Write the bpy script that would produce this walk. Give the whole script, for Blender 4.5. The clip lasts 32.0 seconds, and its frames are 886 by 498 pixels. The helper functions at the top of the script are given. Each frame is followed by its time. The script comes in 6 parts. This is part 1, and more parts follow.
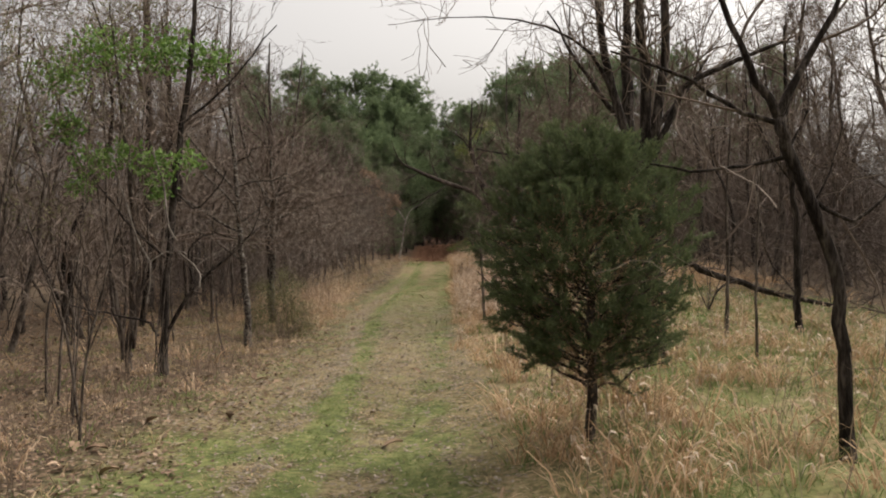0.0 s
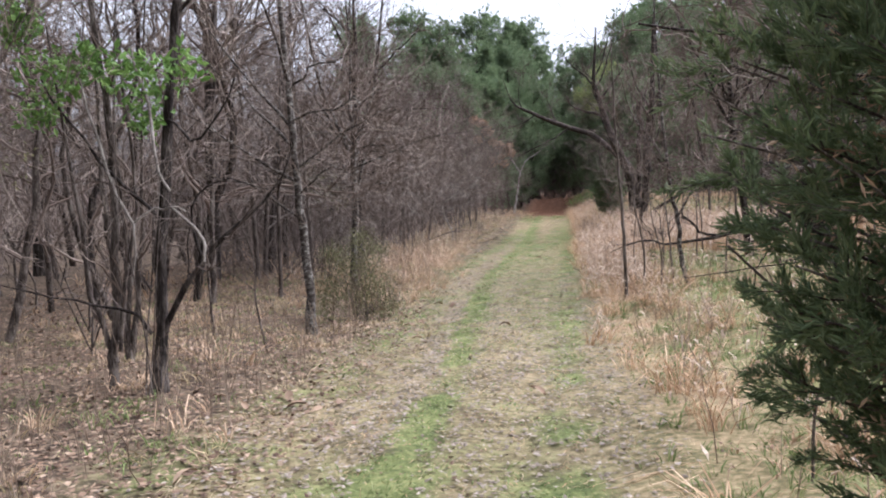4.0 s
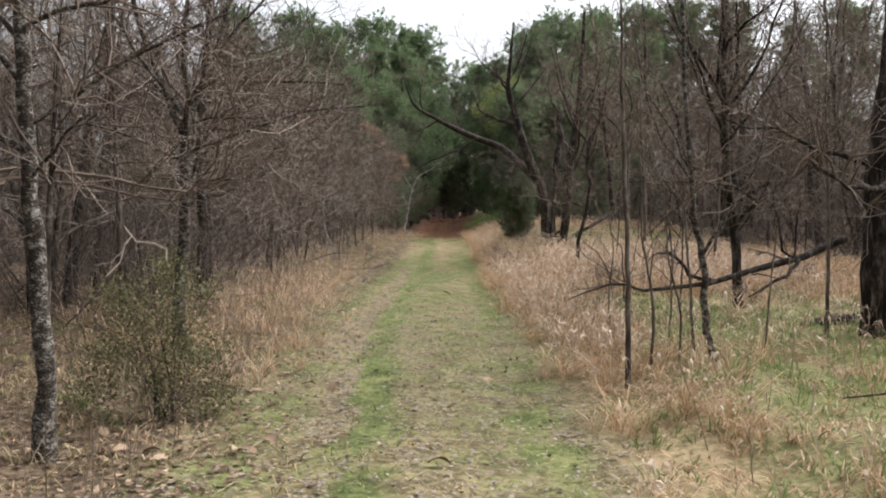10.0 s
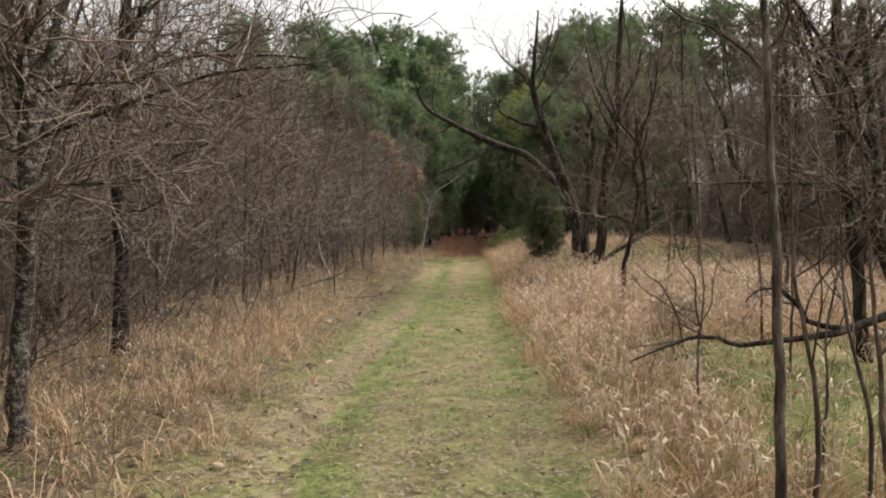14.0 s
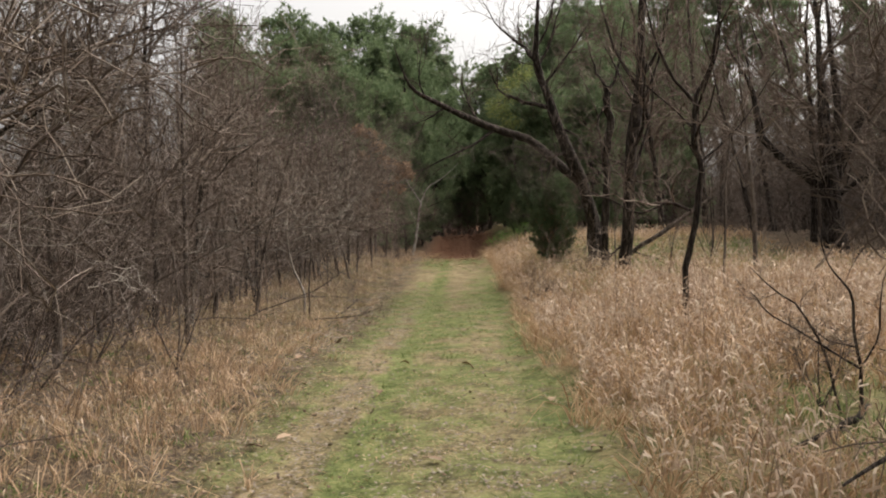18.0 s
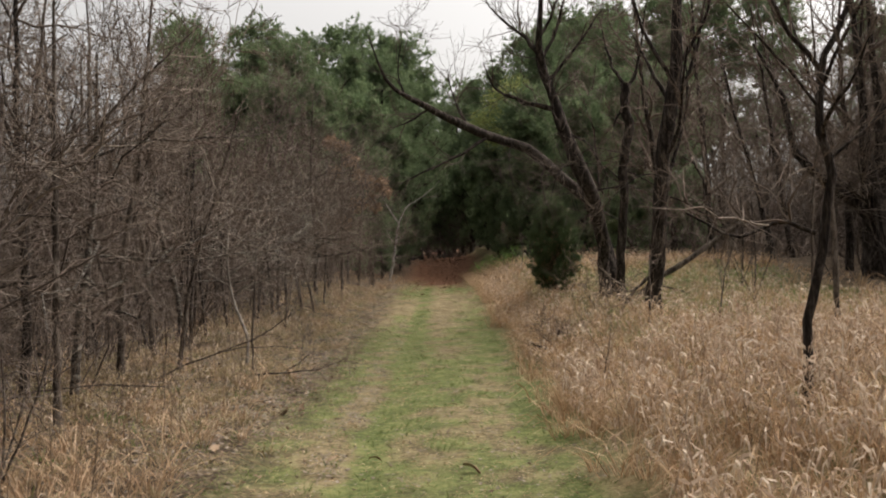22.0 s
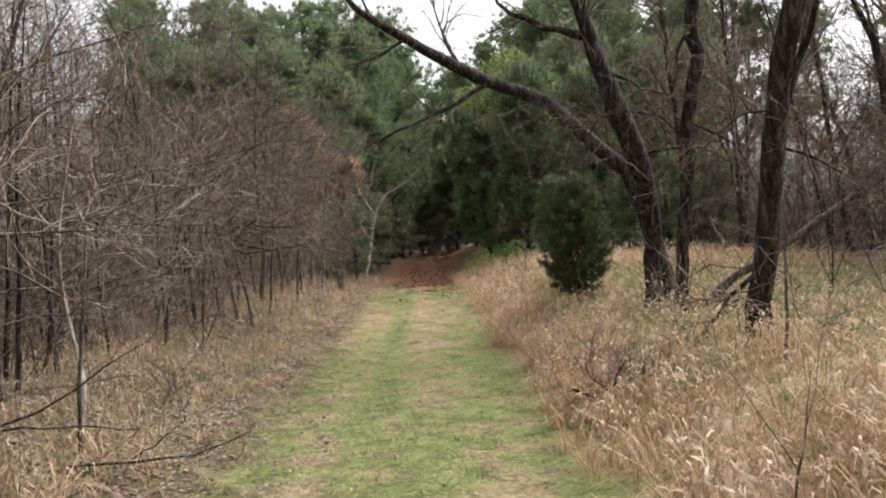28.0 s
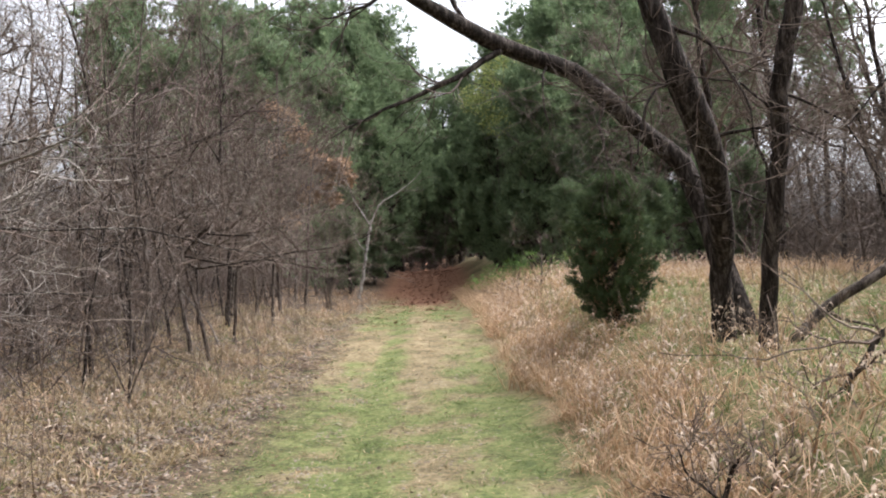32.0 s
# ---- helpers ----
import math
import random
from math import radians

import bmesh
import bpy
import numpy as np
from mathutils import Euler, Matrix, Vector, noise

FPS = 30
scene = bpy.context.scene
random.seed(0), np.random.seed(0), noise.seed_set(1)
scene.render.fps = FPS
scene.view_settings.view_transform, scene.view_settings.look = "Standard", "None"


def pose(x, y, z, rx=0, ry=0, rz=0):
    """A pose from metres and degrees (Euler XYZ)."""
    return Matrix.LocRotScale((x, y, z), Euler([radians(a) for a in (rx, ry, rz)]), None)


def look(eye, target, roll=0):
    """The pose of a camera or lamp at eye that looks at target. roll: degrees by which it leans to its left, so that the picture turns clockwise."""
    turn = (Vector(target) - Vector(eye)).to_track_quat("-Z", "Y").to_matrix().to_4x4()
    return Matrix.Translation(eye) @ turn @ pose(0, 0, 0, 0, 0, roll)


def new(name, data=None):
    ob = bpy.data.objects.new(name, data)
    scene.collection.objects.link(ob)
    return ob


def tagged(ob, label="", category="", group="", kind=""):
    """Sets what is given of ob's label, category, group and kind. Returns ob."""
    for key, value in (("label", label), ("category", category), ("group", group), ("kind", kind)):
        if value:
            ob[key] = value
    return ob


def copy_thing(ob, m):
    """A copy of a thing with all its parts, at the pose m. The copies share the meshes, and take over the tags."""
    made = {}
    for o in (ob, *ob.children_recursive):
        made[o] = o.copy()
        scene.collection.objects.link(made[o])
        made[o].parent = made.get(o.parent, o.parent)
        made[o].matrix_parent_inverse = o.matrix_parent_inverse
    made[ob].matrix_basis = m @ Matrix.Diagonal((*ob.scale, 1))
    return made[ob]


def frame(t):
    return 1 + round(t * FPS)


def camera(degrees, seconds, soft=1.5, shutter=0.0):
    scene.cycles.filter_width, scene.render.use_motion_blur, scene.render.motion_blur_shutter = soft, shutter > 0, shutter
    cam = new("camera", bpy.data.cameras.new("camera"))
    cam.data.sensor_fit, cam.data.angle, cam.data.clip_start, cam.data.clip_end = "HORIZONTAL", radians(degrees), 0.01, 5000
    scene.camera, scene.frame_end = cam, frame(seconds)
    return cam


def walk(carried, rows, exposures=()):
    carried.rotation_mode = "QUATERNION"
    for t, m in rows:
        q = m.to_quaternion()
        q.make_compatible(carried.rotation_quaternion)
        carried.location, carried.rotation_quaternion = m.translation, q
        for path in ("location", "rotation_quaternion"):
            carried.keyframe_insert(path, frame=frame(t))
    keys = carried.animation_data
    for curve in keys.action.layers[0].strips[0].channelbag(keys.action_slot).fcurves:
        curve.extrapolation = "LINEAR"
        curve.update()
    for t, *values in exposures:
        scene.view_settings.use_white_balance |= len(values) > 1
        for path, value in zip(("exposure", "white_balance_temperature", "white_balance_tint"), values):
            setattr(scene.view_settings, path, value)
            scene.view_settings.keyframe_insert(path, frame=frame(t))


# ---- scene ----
cam = camera(55.0, 32.0, 2.0)
PATH = [
    (0, (0.466, 0.766, 1.506), (0.446, 2.766, 1.499), -1.5),
    (0.5, (0.447, 1.188, 1.493), (0.433, 3.188, 1.496), -1.6),
    (1, (0.463, 1.595, 1.542), (0.414, 3.594, 1.527), -1.7),
    (1.5, (0.437, 2.04, 1.557), (0.351, 4.038, 1.521), -1.6),
    (2, (0.41, 2.524, 1.542), (0.28, 4.519, 1.479), -1.6),
    (2.5, (0.405, 3.012, 1.532), (0.223, 5.001, 1.437), -2.1),
    (3, (0.381, 3.467, 1.517), (0.157, 5.451, 1.403), -2.6),
    (3.5, (0.347, 4.002, 1.49), (0.077, 5.981, 1.382), -3.1),
    (5.5, (-0.116, 5.937, 1.388), (-0.459, 7.905, 1.287), -0.4),
    (6, (-0.267, 6.353, 1.387), (-0.575, 8.325, 1.253), -0.0),
    (6.5, (-0.365, 6.736, 1.393), (-0.636, 8.711, 1.232), 0.2),
    (7, (-0.448, 7.116, 1.397), (-0.672, 9.096, 1.225), 0.3),
    (7.5, (-0.519, 7.427, 1.403), (-0.686, 9.412, 1.231), 0.4),
    (8, (-0.542, 7.783, 1.387), (-0.669, 9.772, 1.23), 0.5),
    (8.5, (-0.51, 8.162, 1.402), (-0.606, 10.154, 1.257), 0.3),
    (9, (-0.481, 8.604, 1.402), (-0.543, 10.599, 1.281), 0.2),
    (9.5, (-0.454, 8.996, 1.4), (-0.487, 10.993, 1.309), 0.3),
    (10, (-0.433, 9.424, 1.418), (-0.447, 11.423, 1.354), 0.5),
    (10.5, (-0.41, 9.882, 1.424), (-0.418, 11.881, 1.392), 0.7),
    (11, (-0.34, 10.316, 1.431), (-0.356, 12.316, 1.422), 0.5),
    (11.5, (-0.281, 10.746, 1.443), (-0.307, 12.746, 1.428), 0.3),
    (12, (-0.274, 11.144, 1.47), (-0.298, 13.143, 1.454), 0.3),
    (12.5, (-0.235, 11.571, 1.482), (-0.269, 13.571, 1.482), 0.3),
    (13, (-0.212, 11.962, 1.495), (-0.255, 13.961, 1.497), 0.1),
    (13.5, (-0.235, 12.386, 1.485), (-0.285, 14.386, 1.474), 0.3),
    (14, (-0.214, 12.823, 1.475), (-0.288, 14.821, 1.449), -0.0),
    (14.5, (-0.205, 13.238, 1.493), (-0.307, 15.235, 1.471), 0.0),
    (16.5, (-0.292, 14.762, 1.531), (-0.44, 16.756, 1.563), -1.9),
    (17, (-0.329, 15.167, 1.532), (-0.48, 17.161, 1.544), -2.3),
    (17.5, (-0.369, 15.668, 1.524), (-0.481, 17.665, 1.513), -2.4),
    (18, (-0.424, 16.113, 1.529), (-0.479, 18.112, 1.501), -2.3),
    (18.5, (-0.451, 16.552, 1.539), (-0.456, 18.552, 1.497), -2.3),
    (19, (-0.471, 16.928, 1.56), (-0.431, 18.927, 1.516), -2.0),
    (19.5, (-0.504, 17.43, 1.546), (-0.441, 19.428, 1.527), -1.9),
    (20, (-0.567, 17.925, 1.568), (-0.507, 19.924, 1.57), -1.6),
    (20.5, (-0.601, 18.334, 1.599), (-0.569, 20.333, 1.605), -1.7),
    (21, (-0.632, 18.765, 1.627), (-0.618, 20.765, 1.634), -1.9),
    (21.5, (-0.633, 19.189, 1.637), (-0.625, 21.189, 1.649), -1.9),
    (22, (-0.62, 19.573, 1.629), (-0.62, 21.573, 1.651), -2.0),
    (22.5, (-0.633, 19.889, 1.609), (-0.629, 21.889, 1.643), -1.8),
    (23, (-0.662, 20.313, 1.616), (-0.666, 22.312, 1.654), -1.8),
    (23.5, (-0.691, 20.813, 1.615), (-0.709, 22.813, 1.646), -1.6),
    (24, (-0.724, 21.336, 1.605), (-0.751, 23.336, 1.628), -1.5),
    (24.5, (-0.748, 21.809, 1.614), (-0.775, 23.808, 1.62), -1.7),
    (25, (-0.749, 22.299, 1.583), (-0.773, 24.299, 1.582), -1.8),
    (25.5, (-0.757, 22.8, 1.582), (-0.763, 24.8, 1.568), -1.7),
    (27.5, (-0.606, 24.312, 1.529), (-0.561, 26.312, 1.537), -2.4),
    (28, (-0.616, 24.669, 1.546), (-0.578, 26.669, 1.566), -2.3),
    (28.5, (-0.634, 24.997, 1.555), (-0.604, 26.996, 1.586), -2.4),
    (29, (-0.664, 25.344, 1.553), (-0.637, 27.344, 1.596), -2.4),
    (29.5, (-0.685, 25.743, 1.542), (-0.655, 27.743, 1.583), -2.2),
    (30, (-0.672, 26.116, 1.56), (-0.642, 28.116, 1.585), -2.2),
    (30.5, (-0.667, 26.498, 1.561), (-0.633, 28.498, 1.575), -2.0),
    (31, (-0.627, 26.857, 1.57), (-0.596, 28.857, 1.582), -2.1),
    (31.5, (-0.59, 27.209, 1.587), (-0.561, 29.209, 1.612), -2.1),
    (32, (-0.572, 27.62, 1.605), (-0.537, 29.619, 1.653), -2.3),
]
EXPOSURES = [
    (0.0, 0.78, 7000, 12), (1.0, 0.84, 7100, 12), (2.0, 0.74, 7350, 13), (3.0, 1.58, 5750, 17), (3.5, 1.64, 5650, 17), (5.5, 1.3, 5850, 16), (6.0, 1.46, 5800, 16), (7.0, 1.6, 5550, 13), (8.0, 1.7, 5350, 14), (9.0, 1.6, 5550, 12), (10.0, 1.28, 6250, 10), (11.0, 0.93, 6650, 10),
    (12.0, 1.2, 6450, 10), (13.0, 1.01, 6800, 10), (14.0, 1.16, 6800, 10), (17.0, 1.0, 6900, 12), (18.0, 1.03, 6850, 11), (19.0, 1.1, 6850, 10), (20.0, 1.27, 6400, 12), (21.0, 1.2, 6550, 12), (22.0, 0.82, 6850, 11),
    (23.0, 1.04, 6800, 11), (24.0, 1.1, 6950, 12), (25.0, 1.07, 6850, 10), (28.0, 1.44, 6450, 12), (29.0, 1.42, 6450, 12), (30.0, 1.58, 6350, 13), (32.0, 1.72, 6100, 13),
]
walk(cam, [(t, look(eye, target, roll)) for t, eye, target, roll in PATH], EXPOSURES)

# ---- sky and light ----
SUN_EL, SUN_AZ = radians(52), radians(68)
world = bpy.data.worlds.new("overcast_sky")
scene.world = world
world.use_nodes = True
wn, wl = world.node_tree.nodes, world.node_tree.links
sky = wn.new("ShaderNodeTexSky")
sky.sky_type, sky.sun_disc = "NISHITA", False
sky.sun_elevation, sky.sun_rotation = SUN_EL, SUN_AZ
sky.air_density, sky.dust_density, sky.ozone_density = 1.0, 8.0, 1.0
pale = wn.new("ShaderNodeHueSaturation")
pale.inputs["Saturation"].default_value = 0.12
wl.new(sky.outputs["Color"], pale.inputs["Color"])
wl.new(pale.outputs["Color"], wn["Background"].inputs["Color"])
wn["Background"].inputs["Strength"].default_value = 0.148
sun = new("sun", bpy.data.lights.new("sun", "SUN"))
sun.data.energy, sun.data.angle, sun.data.color = 0.7, radians(60), (1.0, 0.96, 0.9)
sun.matrix_world = look((20 * math.sin(SUN_AZ), 20 * math.cos(SUN_AZ), 20 * math.tan(SUN_EL)), (0, 0, 0))


# ---- materials ----
def mat(name, stops, scale=6.0, rough=0.85, bump=0.3, fine=60.0, island=0.0, obrand=0.0, stretch=(1, 1, 1), spec=0.25, through_light=0.0):
    """A ramp of colours driven by two scales of noise, and by a random value per piece where island or obrand is set."""
    m = bpy.data.materials.new(name)
    m.use_nodes = True
    n, l = m.node_tree.nodes, m.node_tree.links
    b = n["Principled BSDF"]
    b.inputs["Roughness"].default_value = rough
    b.inputs["Specular IOR Level"].default_value = spec
    co = n.new("ShaderNodeTexCoord")
    mp = n.new("ShaderNodeMapping")
    mp.inputs["Scale"].default_value = stretch
    l.new(co.outputs["Object"], mp.inputs["Vector"])
    a = n.new("ShaderNodeTexNoise")
    a.inputs["Scale"].default_value, a.inputs["Detail"].default_value, a.inputs["Roughness"].default_value = scale, 4, 0.6
    l.new(mp.outputs["Vector"], a.inputs["Vector"])
    f = n.new("ShaderNodeTexNoise")
    f.inputs["Scale"].default_value, f.inputs["Detail"].default_value = fine, 3
    l.new(mp.outputs["Vector"], f.inputs["Vector"])
    mix = n.new("ShaderNodeMath")
    mix.operation = "MULTIPLY_ADD"
    l.new(f.outputs["Fac"], mix.inputs[0])
    mix.inputs[1].default_value = 0.4
    off = n.new("ShaderNodeMath")
    off.operation = "MULTIPLY_ADD"
    l.new(a.outputs["Fac"], off.inputs[0])
    off.inputs[1].default_value, off.inputs[2].default_value = 0.9, -0.15
    l.new(off.outputs[0], mix.inputs[2])
    fac = mix.outputs[0]
    if island or obrand:
        src = n.new("ShaderNodeNewGeometry").outputs["Random Per Island"] if island else n.new("ShaderNodeObjectInfo").outputs["Random"]
        w = island or obrand
        r = n.new("ShaderNodeMix")
        r.inputs[0].default_value = w
        l.new(fac, r.inputs[2])
        l.new(src, r.inputs[3])
        fac = r.outputs[0]
    ramp = n.new("ShaderNodeValToRGB")
    els = ramp.color_ramp.elements
    while len(els) < len(stops):
        els.new(0.5)
    for e, (p, c) in zip(els, stops):
        e.position, e.color = p, (*c, 1)
    l.new(fac, ramp.inputs["Fac"])
    l.new(ramp.outputs["Color"], b.inputs["Base Color"])
    if bump:
        bp = n.new("ShaderNodeBump")
        bp.inputs["Strength"].default_value, bp.inputs["Distance"].default_value = bump, 0.02
        l.new(f.outputs["Fac"], bp.inputs["Height"])
        l.new(bp.outputs["Normal"], b.inputs["Normal"])
    if through_light:
        t = n.new("ShaderNodeBsdfTranslucent")
        l.new(ramp.outputs["Color"], t.inputs["Color"])
        mx = n.new("ShaderNodeMixShader")
        mx.inputs["Fac"].default_value = through_light
        l.new(b.outputs["BSDF"], mx.inputs[1])
        l.new(t.outputs["BSDF"], mx.inputs[2])
        l.new(mx.outputs["Shader"], n["Material Output"].inputs["Surface"])
    return m


BARK = mat("grey_brown_bark", [(0.36, (0.026, 0.02, 0.016)), (0.5, (0.07, 0.056, 0.046)), (0.64, (0.16, 0.136, 0.115))], 16, 0.9, 1.0, 90, stretch=(1, 1, 0.25), spec=0.06)
DARKBARK = mat("dark_furrowed_bark", [(0.38, (0.014, 0.011, 0.0095)), (0.52, (0.036, 0.029, 0.0245)), (0.66, (0.1, 0.084, 0.072))], 18, 0.9, 1.0, 80, stretch=(1, 1, 0.2), spec=0.06)
LICHEN = mat("mottled_lichen_bark", [(0.38, (0.03, 0.024, 0.02)), (0.51, (0.062, 0.051, 0.043)), (0.56, (0.12, 0.108, 0.092)), (0.64, (0.225, 0.212, 0.187))], 20, 0.9, 0.6, 80, stretch=(0.8, 0.8, 1.2), spec=0.06)
# BARK made lighter, to offset the backlight on the field saplings.
POLE = mat("lightened_smooth_sapling_bark", [(0.36, (0.04, 0.032, 0.026)), (0.5, (0.09, 0.073, 0.06)), (0.64, (0.175, 0.15, 0.127))], 14, 0.9, 0.5, 90, stretch=(1, 1, 0.25), spec=0.06)
TWIG = mat("bare_twig", [(0.1, (0.06, 0.045, 0.036)), (0.55, (0.15, 0.116, 0.093)), (0.9, (0.33, 0.28, 0.235))], 2, 0.85, 0, 30, island=0.5, spec=0.06)
# TWIG darkened; in the thickets this puts the shade of dense growth into the colour.
DARKTWIG = mat("dark_bare_twig", [(0.1, (0.044, 0.034, 0.028)), (0.55, (0.11, 0.087, 0.073)), (0.9, (0.24, 0.205, 0.178))], 2, 0.85, 0, 30, island=0.5, spec=0.06)
# Pale dead wood and vines; on arm trees a painted highlight on branches.
PALE = mat("pale_dead_and_lit_branch", [(0.36, (0.1, 0.085, 0.072)), (0.5, (0.19, 0.165, 0.142)), (0.66, (0.31, 0.28, 0.245))], 6, 0.85, 0.4, 60, spec=0.06)
WHITEBARK = mat("white_smooth_bark", [(0.36, (0.18, 0.162, 0.14)), (0.5, (0.33, 0.31, 0.28)), (0.66, (0.5, 0.475, 0.44))], 6, 0.8, 0.4, 60, spec=0.06)
OAKLEAF = mat("tan_fallen_oak_leaf", [(0.1, (0.13, 0.085, 0.055)), (0.5, (0.23, 0.155, 0.1)), (0.9, (0.36, 0.26, 0.18))], 5, 0.8, 0, 40, obrand=0.7)
CEDAR = mat("red_cedar_foliage", [(0.1, (0.05, 0.074, 0.034)), (0.5, (0.096, 0.126, 0.056)), (0.8, (0.15, 0.172, 0.082)), (0.95, (0.21, 0.16, 0.095))], 3, 0.7, 0, 30, island=0.6, through_light=0.32)
DARKCEDAR = mat("dark_cedar_foliage", [(0.1, (0.035, 0.058, 0.026)), (0.5, (0.07, 0.105, 0.042)), (0.9, (0.12, 0.155, 0.065))], 3, 0.7, 0, 30, island=0.6, through_light=0.15)
PINE = mat("pine_needles", [(0.1, (0.075, 0.112, 0.06)), (0.5, (0.135, 0.185, 0.092)), (0.9, (0.225, 0.275, 0.14))], 0.6, 0.6, 0, 8, island=0.5, through_light=0.5)
LEAF = mat("young_green_leaf", [(0.1, (0.06, 0.115, 0.022)), (0.5, (0.105, 0.19, 0.04)), (0.9, (0.19, 0.29, 0.075))], 4, 0.5, 0, 30, island=0.7, through_light=0.35)
BUD = mat("yellow_green_bud", [(0.1, (0.12, 0.15, 0.045)), (0.5, (0.22, 0.26, 0.08)), (0.9, (0.34, 0.36, 0.14))], 4, 0.6, 0, 30, island=0.7, through_light=0.35)
SPRIG = mat("olive_shrub_leaf", [(0.1, (0.06, 0.06, 0.026)), (0.5, (0.115, 0.115, 0.048)), (0.9, (0.21, 0.19, 0.1))], 4, 0.6, 0, 30, island=0.7, through_light=0.3)
DEADLEAF = mat("withered_oak_leaf", [(0.1, (0.16, 0.1, 0.06)), (0.5, (0.32, 0.21, 0.13)), (0.9, (0.5, 0.36, 0.24))], 5, 0.8, 0, 40, island=0.75, through_light=0.35)
NEEDLES = mat("red_brown_needles", [(0.1, (0.075, 0.033, 0.019)), (0.5, (0.16, 0.076, 0.044)), (0.9, (0.27, 0.145, 0.088))], 5, 0.85, 0, 40, island=0.75)
CHAFF = mat("weathered_leaf_scrap", [(0.05, (0.13, 0.1, 0.076)), (0.5, (0.205, 0.166, 0.13)), (0.95, (0.29, 0.245, 0.2))], 5, 0.8, 0, 40, island=0.8)
LITTER = mat("fallen_leaf", [(0.05, (0.055, 0.031, 0.02)), (0.4, (0.115, 0.072, 0.045)), (0.75, (0.205, 0.138, 0.09)), (0.95, (0.38, 0.285, 0.2))], 5, 0.8, 0, 40, island=0.8)
STRAW = mat("dry_straw_grass", [(0.05, (0.18, 0.108, 0.058)), (0.35, (0.35, 0.222, 0.124)), (0.7, (0.54, 0.385, 0.243)), (0.95, (0.74, 0.62, 0.46))], 1.0, 0.75, 0, 9, island=0.5, through_light=0.3)
RUSSET = mat("russet_broom_grass", [(0.05, (0.17, 0.1, 0.055)), (0.35, (0.33, 0.218, 0.132)), (0.7, (0.52, 0.378, 0.25)), (0.95, (0.68, 0.56, 0.41))], 1.0, 0.75, 0, 9, island=0.5, through_light=0.3)
CURL = mat("pale_curled_grass_leaf", [(0.1, (0.27, 0.18, 0.118)), (0.55, (0.425, 0.318, 0.23)), (0.95, (0.64, 0.54, 0.43))], 4, 0.7, 0, 30, island=0.8, through_light=0.3)
GREEN = mat("short_green_grass", [(0.05, (0.068, 0.096, 0.031)), (0.4, (0.125, 0.166, 0.053)), (0.75, (0.205, 0.236, 0.09)), (0.95, (0.36, 0.325, 0.18))], 1.5, 0.65, 0, 12, island=0.6, through_light=0.4)
MIXED = mat("half_dead_turf", [(0.05, (0.12, 0.1, 0.048)), (0.35, (0.225, 0.175, 0.09)), (0.65, (0.375, 0.285, 0.16)), (0.95, (0.52, 0.43, 0.31))], 1.5, 0.7, 0, 12, island=0.7, through_light=0.3)
STEM = mat("dead_weed_stem", [(0.1, (0.12, 0.085, 0.06)), (0.6, (0.22, 0.165, 0.12)), (0.95, (0.34, 0.27, 0.2))], 4, 0.85, 0, 30, island=0.7)
WOODS = mat("distant_bare_woods", [(0.2, (0.03, 0.024, 0.02)), (0.5, (0.06, 0.048, 0.04)), (0.8, (0.1, 0.082, 0.07))], 0.9, 0.95, 0, 5, stretch=(1, 1, 0.3))


def smooth(a, b, v):
    s = np.clip((np.asarray(v, float) - a) / (b - a), 0, 1)
    return s * s * (3 - 2 * s)


def left_edge(y):
    return np.interp(y, [0, 15, 20, 26, 34, 42, 50, 60], [-1.75, -1.85, -2.1, -2.55, -2.9, -2.6, -1.95, -1.7])


def right_edge(y):
    return np.interp(y, [0, 12, 20, 40, 60], [0.8, 0.66, 0.45, 0.42, 0.15])


def height(x, y):
    """The ground: a level track that climbs gently at its end, between banks."""
    x, y = np.asarray(x, float), np.asarray(y, float)
    z = 0.6 * smooth(36, 46, y) + 0.9 * smooth(57, 73, y) + 0.02 * np.clip(y - 73, 0, 200)
    z = z + smooth(0.4, 2.3, x) * (0.2 + 0.45 * smooth(17, 37, y))
    z = z + smooth(1.9, 5.0, -x) * (0.04 + 0.36 * smooth(12, 32, y)) + 0.02 * np.clip(-x - 6, 0, 30)
    rough = 0.4 + 0.6 * (smooth(0.3, 1.5, x) + smooth(1.8, 3, -x))
    z = z + rough * 0.03 * (np.sin(2.1 * x + 0.7 * y) + np.sin(1.3 * y - 1.1 * x + 1) + 0.6 * np.sin(4.7 * x + 3.9 * y))
    z = z - 0.03 * np.exp(-((x + 1.35) / 0.22) ** 2) - 0.03 * np.exp(-((x - 0.05) / 0.25) ** 2)
    return z


def gz(x, y):
    return float(height(x, y))


# ---- mesh helpers ----
def mesh_of(name, v, faces, material, smoothed=False):
    """A mesh from arrays of vertices and of equal-sided faces."""
    me = bpy.data.meshes.new(name)
    v, faces = np.asarray(v, np.float32), [np.asarray(f, np.int32) for f in faces if len(f)]
    me.vertices.add(len(v))
    me.vertices.foreach_set("co", v.ravel())
    loops = np.concatenate([f.ravel() for f in faces])
    sizes = np.concatenate([np.full(len(f), f.shape[1], np.int32) for f in faces])
    me.loops.add(len(loops))
    me.loops.foreach_set("vertex_index", loops)
    me.polygons.add(len(sizes))
    me.polygons.foreach_set("loop_start", np.concatenate([[0], np.cumsum(sizes)[:-1]]).astype(np.int32))
    me.polygons.foreach_set("loop_total", sizes)
    me.polygons.foreach_set("use_smooth", np.full(len(sizes), smoothed))
    me.materials.append(material)
    me.update(calc_edges=True)
    return me


